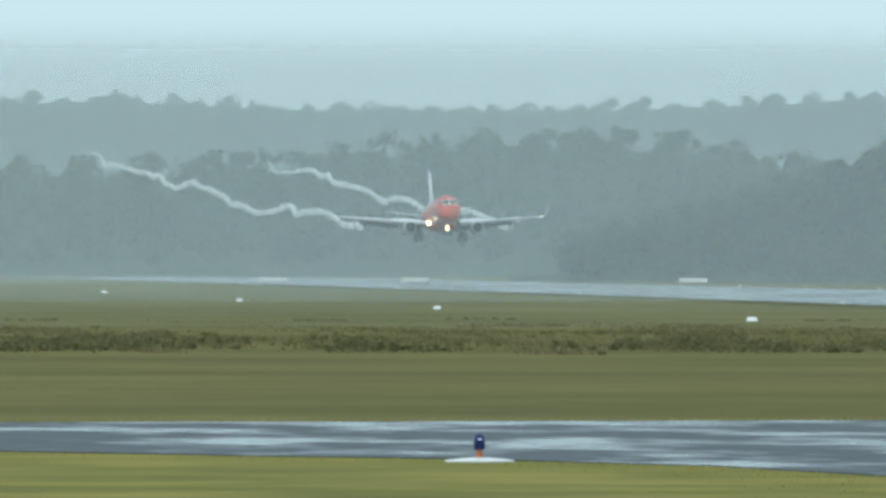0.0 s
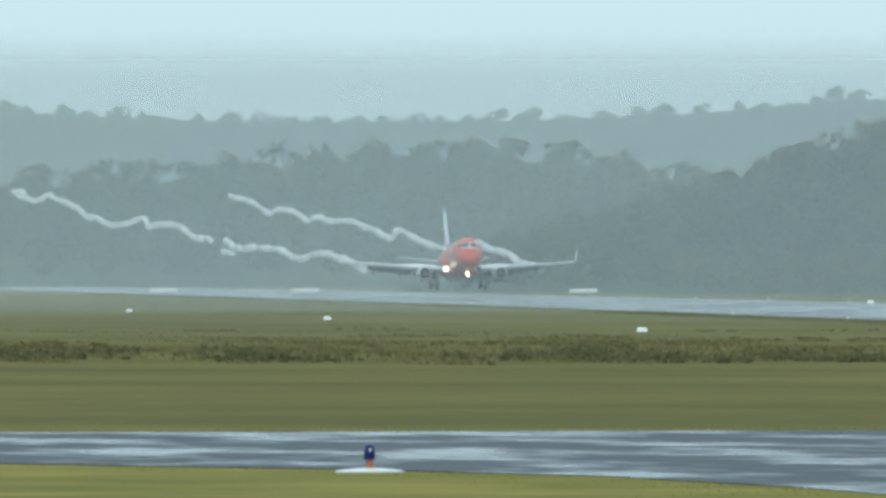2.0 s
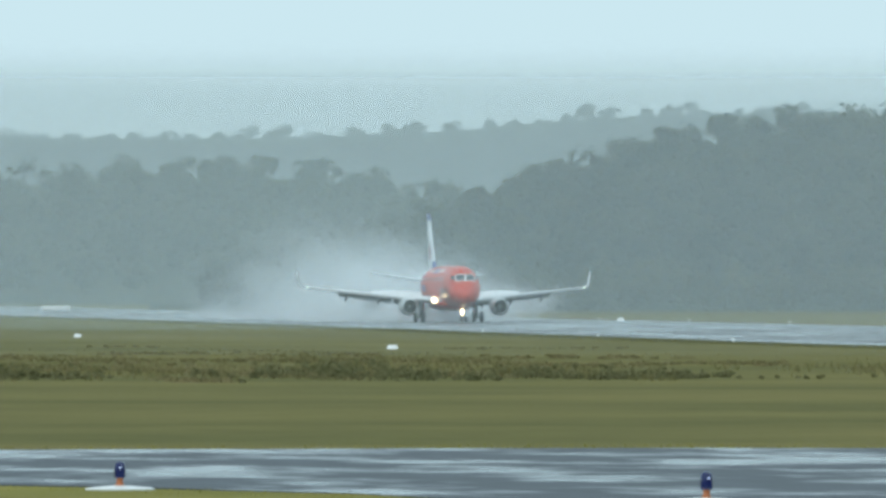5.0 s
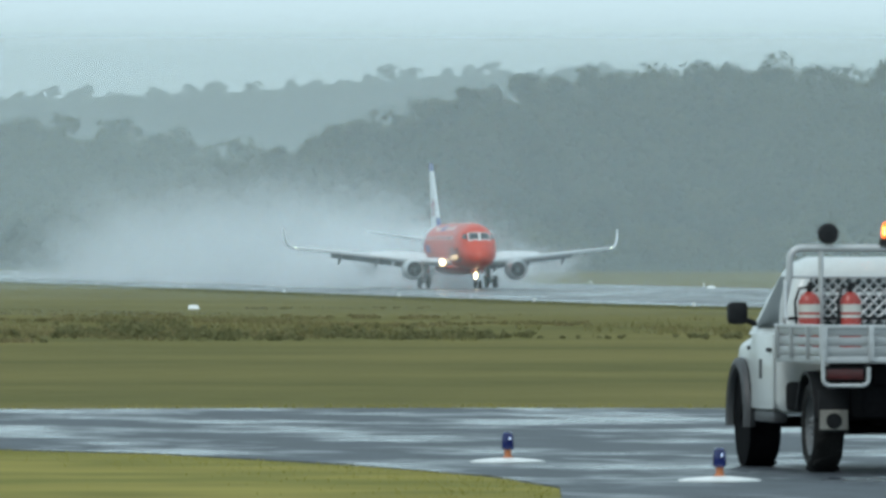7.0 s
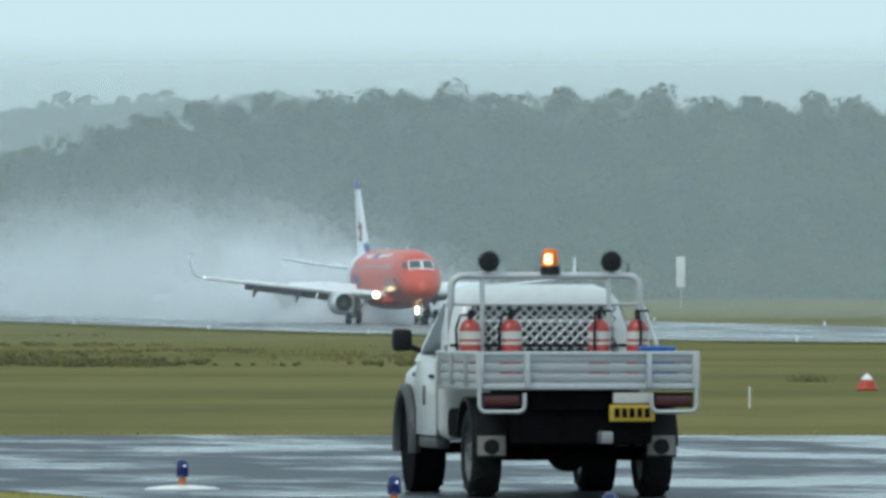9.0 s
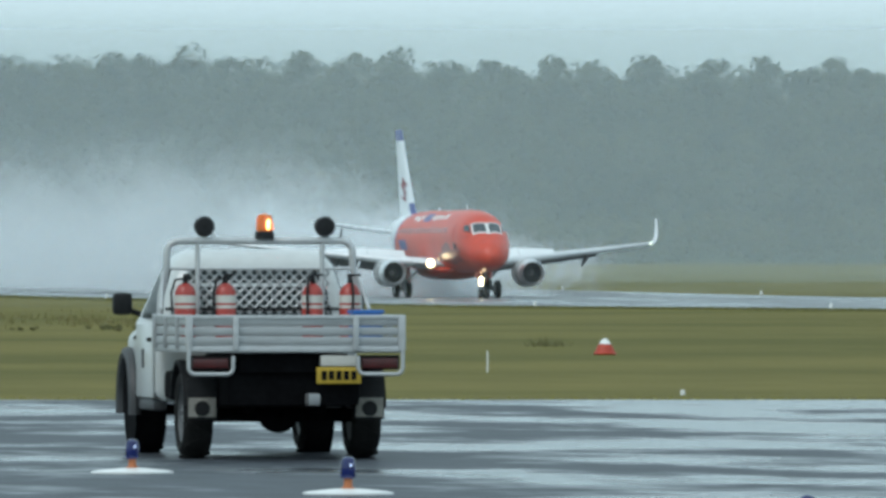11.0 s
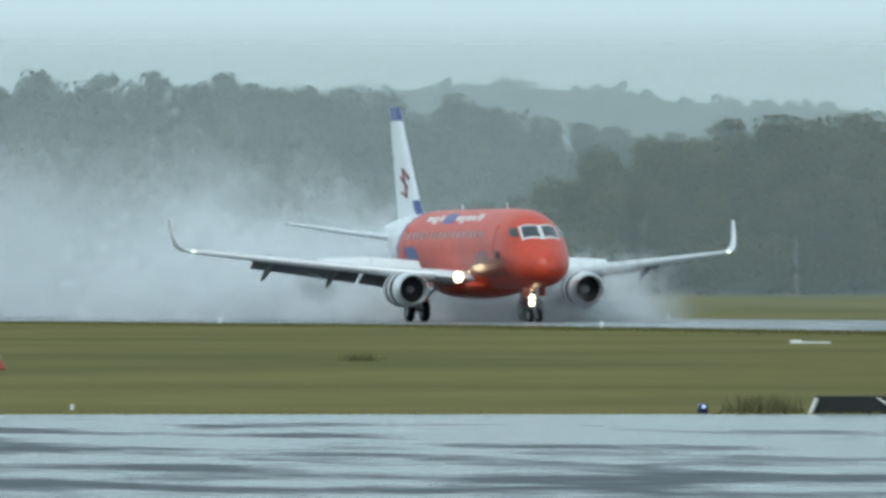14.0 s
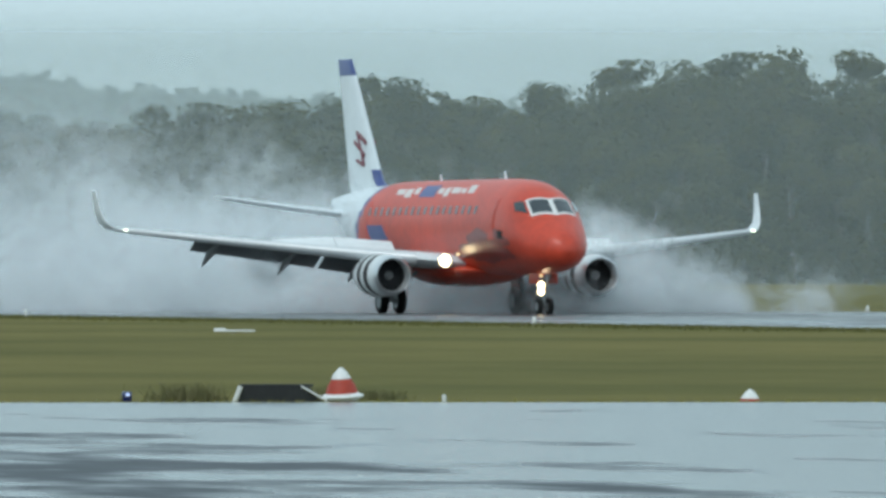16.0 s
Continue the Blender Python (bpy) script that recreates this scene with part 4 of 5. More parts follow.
def make_ute():
    root = thing("utility_truck", "white airport ute with aluminium tray and amber beacon on taxiway", "truck")
    # lower body and bonnet
    bm = loft([rounded(hw, z0, z1, 0.1, x) for x, hw, z0, z1 in ((1.36, 0.80, 0.50, 1.10), (1.40, 0.85, 0.46, 1.14), (2.0, 0.865, 0.44, 1.15), (2.55, 0.865, 0.44, 1.13), (2.62, 0.855, 0.58, 1.12),
                                                                 (3.0, 0.85, 0.62, 1.09), (3.4, 0.84, 0.60, 1.05), (3.7, 0.80, 0.48, 0.99), (3.88, 0.66, 0.46, 0.86))])
    body = part("body", bm, M_UTE, root, "white painted cab body")
    # greenhouse
    GH = ((1.10, 1.37, 3.02, 0.83, 0.06), (1.20, 1.38, 2.86, 0.80, 0.08), (1.45, 1.42, 2.52, 0.73, 0.11), (1.62, 1.47, 2.27, 0.68, 0.14), (1.70, 1.55, 2.15, 0.62, 0.14), (1.745, 1.70, 2.02, 0.52, 0.14))
    rings = []
    for z, x0, x1, hw, r in GH:
        pts = []
        for cx, cy, a0 in ((x1 - r, hw - r, 0), (x0 + r, hw - r, 90), (x0 + r, -hw + r, 180), (x1 - r, -hw + r, 270)):
            for i in range(5):
                a = radians(a0 + 22.5 * i)
                pts.append((cx + r * math.cos(a), cy + r * math.sin(a), z))
        rings.append(pts)
    part("cab_roof", loft(rings), M_UTE, body, "white cab roof and pillars")
    at = lambda z: [float(np.interp(z, [g[0] for g in GH], [g[k] for g in GH])) for k in (1, 2, 3)]

    def pane(name, corners, push, lab):
        own = bmesh.new()
        vs = [own.verts.new(Vector(c) + Vector(push)) for c in corners]
        own.faces.new(vs)
        ext = bmesh.ops.extrude_face_region(own, geom=own.faces[:])
        bmesh.ops.translate(own, vec=-Vector(push) * 2, verts=[v for v in ext["geom"] if isinstance(v, bmesh.types.BMVert)])
        bmesh.ops.recalc_face_normals(own, faces=own.faces)
        part(name, own, M_WINDOW, body, lab, smooth=False)

    za, zb = 1.16, 1.58
    xa, xb = at(za), at(zb)
    pane("rear_window", [(xa[0], 0.66, za), (xa[0], -0.66, za), (xb[0], -0.56, zb), (xb[0], 0.56, zb)], (-0.012, 0, 0), "dark rear window")
    pane("windscreen", [(xa[1], 0.72, za), (xa[1], -0.72, za), (xb[1], -0.58, zb), (xb[1], 0.58, zb)], (0.012, 0, 0.004), "dark windscreen")
    for s in (1, -1):
        pane("side_window", [(xa[0] + 0.12, s * xa[2], za), (xa[1] - 0.30, s * xa[2], za), (xb[1] - 0.22, s * xb[2], zb), (xb[0] + 0.14, s * xb[2], zb)], (0, s * 0.012, 0.003), "dark side window")
        door = part("door", box(1.08, 0.02, 0.62, (2.0, s * 0.866, 0.80), 0.008), M_UTE, body, "white door")
        part("door_handle", box(0.17, 0.03, 0.035, (1.58, s * 0.885, 0.98), 0.01), M_BLACK, door, "black door handle")
        part("badge", box(0.11, 0.008, 0.16, (2.05, s * 0.88, 0.82), 0.003), M_FLARE, door, "faded grey door emblem")
        part("indicator", box(0.07, 0.015, 0.035, (2.78, s * 0.86, 0.99), 0.006), M_FLARE, body)
        # mirrors
        mir = part("mirror", box(0.12, 0.17, 0.19, (2.50, s * 1.00, 1.28), 0.045), M_BLACK, body, "black door mirror")
        part("mirror_arm", rod((2.50, s * 0.84, 1.19), (2.50, s * 0.95, 1.23), 0.025), M_BLACK, mir)
        # wheel arches
        arch = [(3.1 + 0.46 * math.cos(a), s * 0.875, 0.40 + 0.46 * math.sin(a)) for a in np.linspace(-0.15, math.pi + 0.15, 14)]
        part("wheel_arch", tube(arch, 0.055, 8), M_FLARE, body, "dark grey wheel-arch flare")
        part("arch_liner", shift(lathe([(-0.22, 0.43), (0.02, 0.43), (0.02, 0.1), (-0.22, 0.1)], "Y", 24), (3.1, s * 0.84 - (0.0 if s > 0 else -0.2), 0.42)), M_UNDER, body)
        part("sill", box(1.0, 0.12, 0.10, (2.0, s * 0.80, 0.43), 0.03), M_FLARE, body)
        part("headlamp", box(0.10, 0.30, 0.16, (3.78, s * 0.60, 0.80), 0.03), M_WINDOW, body)
    part("bumper", box(0.16, 1.62, 0.24, (3.88, 0, 0.55), 0.06), M_FLARE, body)
    # chassis
    for s in (1, -1):
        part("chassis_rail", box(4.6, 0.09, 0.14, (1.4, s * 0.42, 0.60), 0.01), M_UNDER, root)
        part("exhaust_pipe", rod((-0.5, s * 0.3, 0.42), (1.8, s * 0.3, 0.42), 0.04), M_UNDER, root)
    # near-black block added to fill the gap under the tray with shade
    part("underbody_shade_fill", box(1.9, 1.12, 0.36, (0.0, 0, 0.62), 0.05), M_UNDER, root)
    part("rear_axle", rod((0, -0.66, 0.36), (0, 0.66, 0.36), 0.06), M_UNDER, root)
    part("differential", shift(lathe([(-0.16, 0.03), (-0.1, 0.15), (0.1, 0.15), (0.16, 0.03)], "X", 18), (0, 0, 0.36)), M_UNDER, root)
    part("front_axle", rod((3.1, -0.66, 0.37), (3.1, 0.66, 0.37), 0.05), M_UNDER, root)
    part("spare_wheel", shift(lathe([(-0.1, 0.2), (-0.11, 0.3), (-0.06, 0.35), (0.06, 0.35), (0.11, 0.3), (0.1, 0.2)], "Z", 26), (-0.55, 0.0, 0.62)), M_TYRE, root)
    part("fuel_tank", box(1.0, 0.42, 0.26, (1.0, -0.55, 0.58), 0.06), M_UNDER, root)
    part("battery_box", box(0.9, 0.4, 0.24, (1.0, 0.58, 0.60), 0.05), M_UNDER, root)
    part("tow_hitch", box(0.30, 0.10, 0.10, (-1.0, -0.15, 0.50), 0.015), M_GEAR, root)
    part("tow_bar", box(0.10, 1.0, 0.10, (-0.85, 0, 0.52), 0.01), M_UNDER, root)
    # tray: deck, ribbed drop sides, posts
    tray = part("tray", box(2.35, 1.76, 0.06, (0.10, 0, 0.915), 0.01), M_ALU, root, "aluminium tray deck")
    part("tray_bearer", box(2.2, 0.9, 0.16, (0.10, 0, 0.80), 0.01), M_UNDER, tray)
    for i in range(3):
        z = 0.982 + i * 0.080
        for s in (1, -1):
            part("side_board", box(2.33, 0.028, 0.070, (0.10, s * 0.872, z), 0.012), M_ALU, tray, "ribbed aluminium side board")
        part("tail_board", box(0.028, 1.76, 0.070, (-1.082, 0, z), 0.012), M_ALU, tray, "ribbed aluminium tail board")
    part("tail_cap", box(0.05, 1.80, 0.035, (-1.085, 0, 1.18), 0.01), M_TUBE, tray)
    part("tail_sill", box(0.05, 1.80, 0.05, (-1.085, 0, 0.915), 0.01), M_TUBE, tray)
    for s in (1, -1):
        part("side_cap", box(2.36, 0.045, 0.035, (0.10, s * 0.875, 1.18), 0.01), M_TUBE, tray)
        for x in (-0.4, 0.4, 1.1):
            part("side_post", box(0.04, 0.05, 0.27, (x, s * 0.888, 1.05), 0.008), M_ALU, tray)
        part("tail_latch", box(0.05, 0.045, 0.29, (-1.115, s * 0.50, 1.05), 0.01), M_TUBE, tray)
        part("corner_post", box(0.06, 0.06, 0.30, (-1.09, s * 0.885, 1.05), 0.01), M_TUBE, tray)
        # lamp guard hoop with its tail lamp
        y0, y1 = s * 0.52, s * 0.89
        pts = [(-1.11, y0, 0.86)] + [(-1.11, y0 + s * 0.055 * (1 - math.cos(a)), 0.765 - 0.055 * math.sin(a)) for a in np.linspace(0, 1.57, 5)]
        pts += [(-1.11, y1 - s * 0.055 * (1 - math.sin(a)) * 1.0, 0.765 - 0.055 * math.cos(a)) for a in np.linspace(0, 1.57, 5)] + [(-1.11, y1, 1.0)]
        part("lamp_guard", tube(pts, 0.017, 8), M_TUBE, tray, "bent galvanised lamp guard")
        lamp = part("tail_lamp", box(0.06, 0.30, 0.085, (-1.05, s * 0.705, 0.80), 0.015), M_TAILLAMP, tray, "dark red tail lamp")
        part("lamp_case", box(0.05, 0.34, 0.12, (-1.01, s * 0.705, 0.805), 0.012), M_BLACK, lamp)
        # mudguard and white-tipped mudflap
        gu = [(0.46 * math.cos(a), s * 0.71, 0.40 + 0.42 * math.sin(a)) for a in np.linspace(0.25, math.pi - 0.1, 10)]
        part("mudguard", loft([[(x, y - 0.14, z), (x, y + 0.14, z), (x * 0.97, y + 0.14, z - 0.02), (x * 0.97, y - 0.14, z - 0.02)] for x, y, z in gu]), M_BLACK, root)
        flap = part("mudflap", box(0.02, 0.25, 0.34, (-0.50, s * 0.70, 0.50), 0.005), M_BLACK, root, "black mudflap")
        part("flap_panel", box(0.012, 0.23, 0.16, (-0.515, s * 0.70, 0.43), 0.004), M_CONCG, flap, "dirty grey mudflap panel")
        part("flap_mark", shift(lathe([(-0.004, 0.065), (0.004, 0.065)], "X", 20, cap=True), (-0.523, s * 0.70, 0.42)), M_BLACK, flap, "plain dark oval")
    plate = part("number_plate", box(0.012, 0.37, 0.135, (-1.10, -0.36, 0.70), 0.004), M_YELLOW, root, "yellow number plate")
    for k in range(5):
        part("plate_bar", box(0.006, 0.042, 0.075, (-1.109, -0.36 + (k - 2) * 0.062, 0.70)), M_UNDER, plate, smooth=False)
    part("plate_lamp", box(0.05, 0.30, 0.09, (-1.07, -0.36, 0.82), 0.01), M_TAPE, root)
    # headboard: bent tube frame with uprights and rails
    hx = 1.12
    pts = [(hx, 0.86, 0.93), (hx, 0.84, 1.35), (hx, 0.79, 1.61)] + [(hx, 0.69 + 0.10 * math.cos(a), 1.715 + 0.10 * math.sin(a)) for a in np.linspace(0.1, 1.57, 5)]
    pts += [(x, -y, z) for x, y, z in pts[::-1]]
    hb = part("headboard", tube(pts, 0.03, 10), M_TUBE, root, "bent galvanised tube headboard")
    for y in (0.53, -0.53):
        part("upright", rod((hx, y, 0.93), (hx, y, 1.815), 0.022), M_TUBE, hb)
        part("stay", rod((hx, y * 1.56, 1.55), (hx - 0.35, y * 1.66, 1.24), 0.015), M_TUBE, hb)
    for z in (1.24, 1.58):
        part("rail", rod((hx, -0.80, z), (hx, 0.80, z), 0.014), M_TUBE if z > 1.5 else M_BLACK, hb)
    # diamond mesh over the rear window
    bm = bmesh.new()
    for k in range(-5, 15):
        for sg in (1, -1):
            y0, y1 = -0.60 + k * 0.085, -0.60 + k * 0.085 + 0.38
            z0, z1 = (1.20, 1.58)
            lo, hi = max(y0, -0.60), min(y1, 0.60)
            if hi - lo > 0.02:
                f0, f1 = (lo - y0) / 0.38, (hi - y0) / 0.38
                rod((hx + 0.03, sg * lo, z0 + f0 * (z1 - z0)), (hx + 0.03, sg * hi, z0 + f1 * (z1 - z0)), 0.0095, seg=4, bm=bm)
    part("mesh_guard", bm, M_TUBE, hb, "diamond wire mesh guard", smooth=False)
    # work lamps and beacon on the rack
    for y in (0.475, -0.55):
        lamp = part("work_lamp", shift(lathe([(-0.05, 0.01), (-0.045, 0.07), (-0.02, 0.088), (0.03, 0.086), (0.08, 0.05), (0.09, 0.01)], "X", 24), (hx - 0.02, y, 1.935)), M_BLACK, hb, "round black work lamp")
        part("lamp_bracket", rod((hx, y, 1.81), (hx, y, 1.87), 0.025), M_TUBE, lamp)
    part("aerial", rod((hx, -0.68, 1.80), (hx, -0.70, 1.93), 0.012, 0.006), M_BLACK, hb)
    base = part("beacon_base", shift(lathe([(0.0, 0.085), (0.06, 0.08), (0.07, 0.06)], "Z", 22, cap=True), (hx, -0.04, 1.83)), M_BLACK, hb, "black beacon base")
    part("beacon_dome", shift(lathe([(0.065, 0.072), (0.16, 0.070), (0.20, 0.055), (0.215, 0.01)], "Z", 22), (hx, -0.04, 1.83)), M_AMBER, hb, "amber beacon dome")
    spin = new("beacon_reflector", finish(box(0.012, 0.06, 0.08, (-0.02, 0, 0), 0.003), "beacon_reflector", M_GEAR))
    spin.parent = root
    spin.matrix_basis = pose(hx, -0.04, 1.955)
    part("beacon_lamp", box(0.012, 0.055, 0.075, (-0.034, 0, 0), 0.003), M_FLASH, spin, "glowing amber beacon lamp")
    wheels = [wheel_parts(root, x, s * 0.705, r, s) for x, r in ((0, 0.375), (3.1, 0.375)) for s in (1, -1)]
    return root, wheels, spin


def make_extinguisher():
    root = thing("fire_extinguisher", "red fire extinguisher with white labels standing in tray", "extinguisher", "extinguishers in the tray")
    bot = part("bottle", lathe([(0.0, 0.08), (0.01, 0.090), (0.43, 0.090), (0.48, 0.068), (0.51, 0.03)], "Z", 22, cap=True), M_EXT, root, "red bottle")
    part("label_band", lathe([(0.30, 0.0915), (0.325, 0.0915)], "Z", 22), M_TAPE, bot, "white band")
    part("label_band", lathe([(0.345, 0.0915), (0.41, 0.0915)], "Z", 22), M_TAPE, bot, "white band")
    part("valve", rod((0, 0, 0.50), (0, 0, 0.57), 0.022), M_BLACK, root)
    part("lever", box(0.12, 0.025, 0.02, (-0.04, 0, 0.58), 0.006), M_BLACK, root)
    part("hose", tube([(0, 0, 0.55), (0.02, 0.08, 0.54), (0.02, 0.115, 0.43), (0.02, 0.10, 0.15)], 0.012, 6), M_BLACK, root)
    return root


ute, ute_wheels, beacon = make_ute()
# the load rides in the tray
TRAY_LOAD = []
e0 = make_extinguisher()
for i, y in enumerate((0.66, 0.32, -0.42, -0.74)):
    e = e0 if i == 0 else copy_thing(e0, pose(0, 0, 0))
    TRAY_LOAD.append((e, pose(0.92, y, 0.946, 0, 0, 35 * i)))
crate = thing("plastic_crate", "blue plastic crate in the tray corner", "crate")
part("tub", box(0.40, 0.24, 0.26, (0, 0, 0.13), 0.03), M_CRATE, crate)
part("lid", box(0.38, 0.26, 0.03, (0, 0, 0.275), 0.01), M_CRATE, crate)
TRAY_LOAD.append((crate, pose(-0.15, -0.72, 0.946)))
# ---- airfield furniture ----
M_COBALT = material("cobalt_blue_glass", (0.005, 0.012, 0.096), 0.2, vary=0.1, coat=0.4)
M_ORANGE = material("orange_stem", (0.42, 0.13, 0.04), 0.5, vary=0.15)
M_CONERED = material("red_marker_paint", (0.42, 0.045, 0.022), 0.55, vary=0.15, scale=5)
# faint glow that paints a highlight onto the blue lenses
M_GLINT = material("painted_blue_glint", (0.5, 0.6, 0.9), 0.3, emit=(0.6, 0.75, 1.0), emit_power=0.7)
M_CONC = material("stained_concrete", (0.38, 0.37, 0.34), 0.85, vary=0.25, scale=4, bump=0.3)
M_BRIGHT = material("fresh_white_paint", (0.92, 0.92, 0.90), 0.4, vary=0.03)
M_PIT = material("dark_drain", (0.02, 0.022, 0.024), 0.7, vary=0.3, scale=5)


def make_taxi_light(disc=0.32):
    root = thing("taxiway_light", "blue taxiway edge light on orange stem and white disc", "light", "taxiway edge lights")
    part("base_disc", lathe([(0.0, disc), (0.012, disc), (0.022, disc * 0.86), (0.04, 0.10), (0.041, 0.01)], "Z", 36), M_WHITE, root, "white painted base disc")
    part("stem", lathe([(0.04, 0.05), (0.06, 0.032), (0.105, 0.030), (0.115, 0.044)], "Z", 16), M_ORANGE, root, "orange stem")
    lens = part("lens", lathe([(0.11, 0.046), (0.122, 0.053), (0.222, 0.053), (0.250, 0.043), (0.263, 0.02), (0.265, 0.005)], "Z", 20), M_COBALT, root, "cobalt blue lens")
    # glowing chip on the lens face stands in for its highlight
    part("lens_glint", box(0.012, 0.014, 0.02, (0.054, 0.0, 0.205), 0.004), M_GLINT, lens, "small bright glint")
    return root


tl = make_taxi_light()
spots = [(-103.5, 10.06), (-95.2, 14.27), (-86.1, 14.56), (-77.7, 14.67), (-64.0, 14.8)]
for i, (x, y) in enumerate(spots):
    m = Matrix.Translation((x, y, 0.026 if i else 0.0)) @ Matrix.Rotation(0.2, 4, "Z")
    if i == 0:
        tl.matrix_basis = Matrix.Translation((x, y, 0.016))
    else:
        copy_thing(tl, m)

# small blue light beyond the taxiway
el = thing("marker_light", "small dark blue light at the taxiway's grass edge", "light", at=pose(-134.1, 37.4, 0))
part("housing", box(0.09, 0.12, 0.13, (0, 0, 0.065), 0.025), M_COBALT, el)
# the pale spot glows with the same painted glint
part("lens", box(0.012, 0.05, 0.035, (0.048, 0, 0.09), 0.008), M_GLINT, el, "pale lens")


def make_cone(height, r, lip):
    root = thing("cone_marker", "red and white cone marker standing in the grass", "cone", "cone markers")
    part("top", lathe([(height * 0.66, r * 0.50), (height * 0.68, r * 0.52), (height * 0.86, r * 0.34), (height * 0.96, r * 0.15), (height, r * 0.06), (height + 0.002, 0.004)], "Z", 24), M_WHITE, root, "white tip")
    part("band", lathe([(height * 0.24, r * 0.86), (height * 0.48, r * 0.72), (height * 0.66, r * 0.51)], "Z", 24), M_CONERED, root, "red band")
    part("skirt", lathe([(0.0, r * 0.86), (height * 0.08, r * 0.92), (height * 0.12, r * lip), (height * 0.16, r * lip), (height * 0.242, r * 0.87)], "Z", 24), M_WHITE if lip > 1.05 else M_CONERED, root)
    return root


make_cone(0.42, 0.235, 1.16).matrix_basis = pose(-134.2, 40.2, 0, 4, 3, 0)
make_cone(0.34, 0.215, 1.02).matrix_basis = pose(-209.0, 44.4, -0.04)
c3 = make_cone(0.36, 0.22, 1.1)
c3.matrix_basis = pose(-133.6, 45.33, -0.22)


def make_gable(w, h, d):
    root = thing("gable_marker", "low white gable marker in the grass beside the runway", "marker", "runway strip markers")
    bm = loft([[(d / 2, y, 0), (0.02, y * k, h), (-0.02, y * k, h), (-d / 2, y, 0)] for y, k in ((-w / 2, 0.72), (0, 0.9), (w / 2, 0.72))])
    part("plates", bm, M_WHITE, root, "white sheet-metal gable", smooth=False)
    part("rail", box(d * 0.9, w * 0.96, 0.02, (0, 0, 0.01), 0.004), M_CONC, root)
    return root


gm = None
for a, d, w, h in ((6.933, 604, 0.72, 0.27), (5.3375, 749, 0.62, 0.26), (4.335, 863, 0.62, 0.26), (3.651, 1047, 0.6, 0.26), (14.943, 630, 0.9, 0.26), (9.557, 877, 0.8, 0.3), (8.09, 1053, 0.85, 0.35)):
    g = make_gable(w * 0.86, h * 0.82, 0.6)
    p = bearing(a, d)
    g.matrix_basis = pose(p.x, p.y, gz(p.x), 0, 0, -a)
for a, d in ((4.505, 1366), (5.2266, 1362), (6.636, 1356)):
    p = bearing(a, d)
    g = thing("approach_board", "long low white board beside the distant runway", "board", "white runway boards", at=pose(p.x, p.y, gz(p.x), 0, 0, -a))
    part("board", box(0.12, 3.35, 0.45, (0, 0, 0.52), 0.04), M_BRIGHT, g, "white painted board")
    for y in (-1.4, 0, 1.4):
        part("leg", rod((0, y, -0.05), (0, y, 0.34), 0.04), M_CONC, g)
g = thing("ground_board", "flat white marker board lying in the grass", "board", at=pose(-285.3, 82.5, gz(-285), 0, 0, -14))
part("board", box(0.5, 1.06, 0.05, (0, 0, 0.07), 0.015), M_WHITE, g, "white board")
part("wedge", box(0.4, 0.30, 0.08, (0, -0.38, 0.10), 0.03), M_WHITE, g)

for name, x, y, h, r, lab in (("marker_stake", -173.6, 35.0, 0.31, 0.013, "thin white stake in the grass"), ("marker_peg", -130.9, 40.5, 0.10, 0.03, "short white peg at the taxiway edge"),
                              ("marker_peg", -141.6, 31.1, 0.04, 0.03, "low white peg in the grass")):
    g = thing(name, lab, "marker", at=pose(x, y, 0))
    part("post", rod((0, 0, -0.1), (0, 0, h), r, r * 0.9, 10), M_WHITE, g)
    part("cap", lathe([(h, r * 0.9), (h + r * 0.5, r * 0.5), (h + r * 0.6, 0.003)], "Z", 10), M_WHITE, g)

# drain headwall with pale guide rails at the grass edge
g = thing("drain_inlet", "dark drain inlet with pale edge rails in the grass", "drain", at=pose(-133.2, 39.08, 0, 0, 0, -16))
part("pit", loft([[(0.0, -0.50, 0.0), (0.0, 0.52, 0.0), (0.0, 0.38, 0.20), (0.0, -0.42, 0.20)], [(-0.8, -0.50, 0.0), (-0.8, 0.52, 0.0), (-0.8, 0.38, 0.20), (-0.8, -0.42, 0.20)]]), M_PIT, g, "dark drain mouth", smooth=False)
part("rail", rod((0.03, -0.54, 0.0), (0.03, -0.46, 0.20), 0.028), M_WHITE, g, "pale edge rail")
part("rail", rod((0.03, 0.62, 0.0), (0.03, 0.28, 0.20), 0.014), M_WHITE, g, "pale edge rail")
part("lintel", box(0.3, 0.9, 0.03, (-0.15, -0.02, 0.21), 0.01), M_PIT, g)

# a tall pale panel mast before the trees
p = bearing(11.05, 1000)
g = thing("panel_mast", "tall pale panel on a post before the trees", "mast", at=pose(p.x, p.y, gz(p.x), 0, 0, -11))
part("post", rod((0, 0, -0.2), (0, 0, 2.2), 0.08), M_CONC, g)
part("panel", box(0.15, 0.75, 2.7, (0, 0, 3.4), 0.05), M_WHITE, g, "pale panel")

# runway edge lights
rl = thing("runway_light", "small pale runway edge light", "light", "runway edge lights")
part("base", lathe([(0, 0.14), (0.05, 0.13), (0.08, 0.05)], "Z", 14), M_CONC, rl)
part("lens", lathe([(0.08, 0.06), (0.22, 0.06), (0.27, 0.03), (0.275, 0.004)], "Z", 14), M_WHITE, rl, "pale lens")
first = True
for y, x0 in ((103.4, -384), (151.6, -491)):
    for k in range(-6, 14):
        x = x0 - 59 * k
        if x > -250:
            continue
        m = pose(x, y, gz(x))
        if first:
            rl.matrix_basis, first = m, False
        else:
            copy_thing(rl, m)


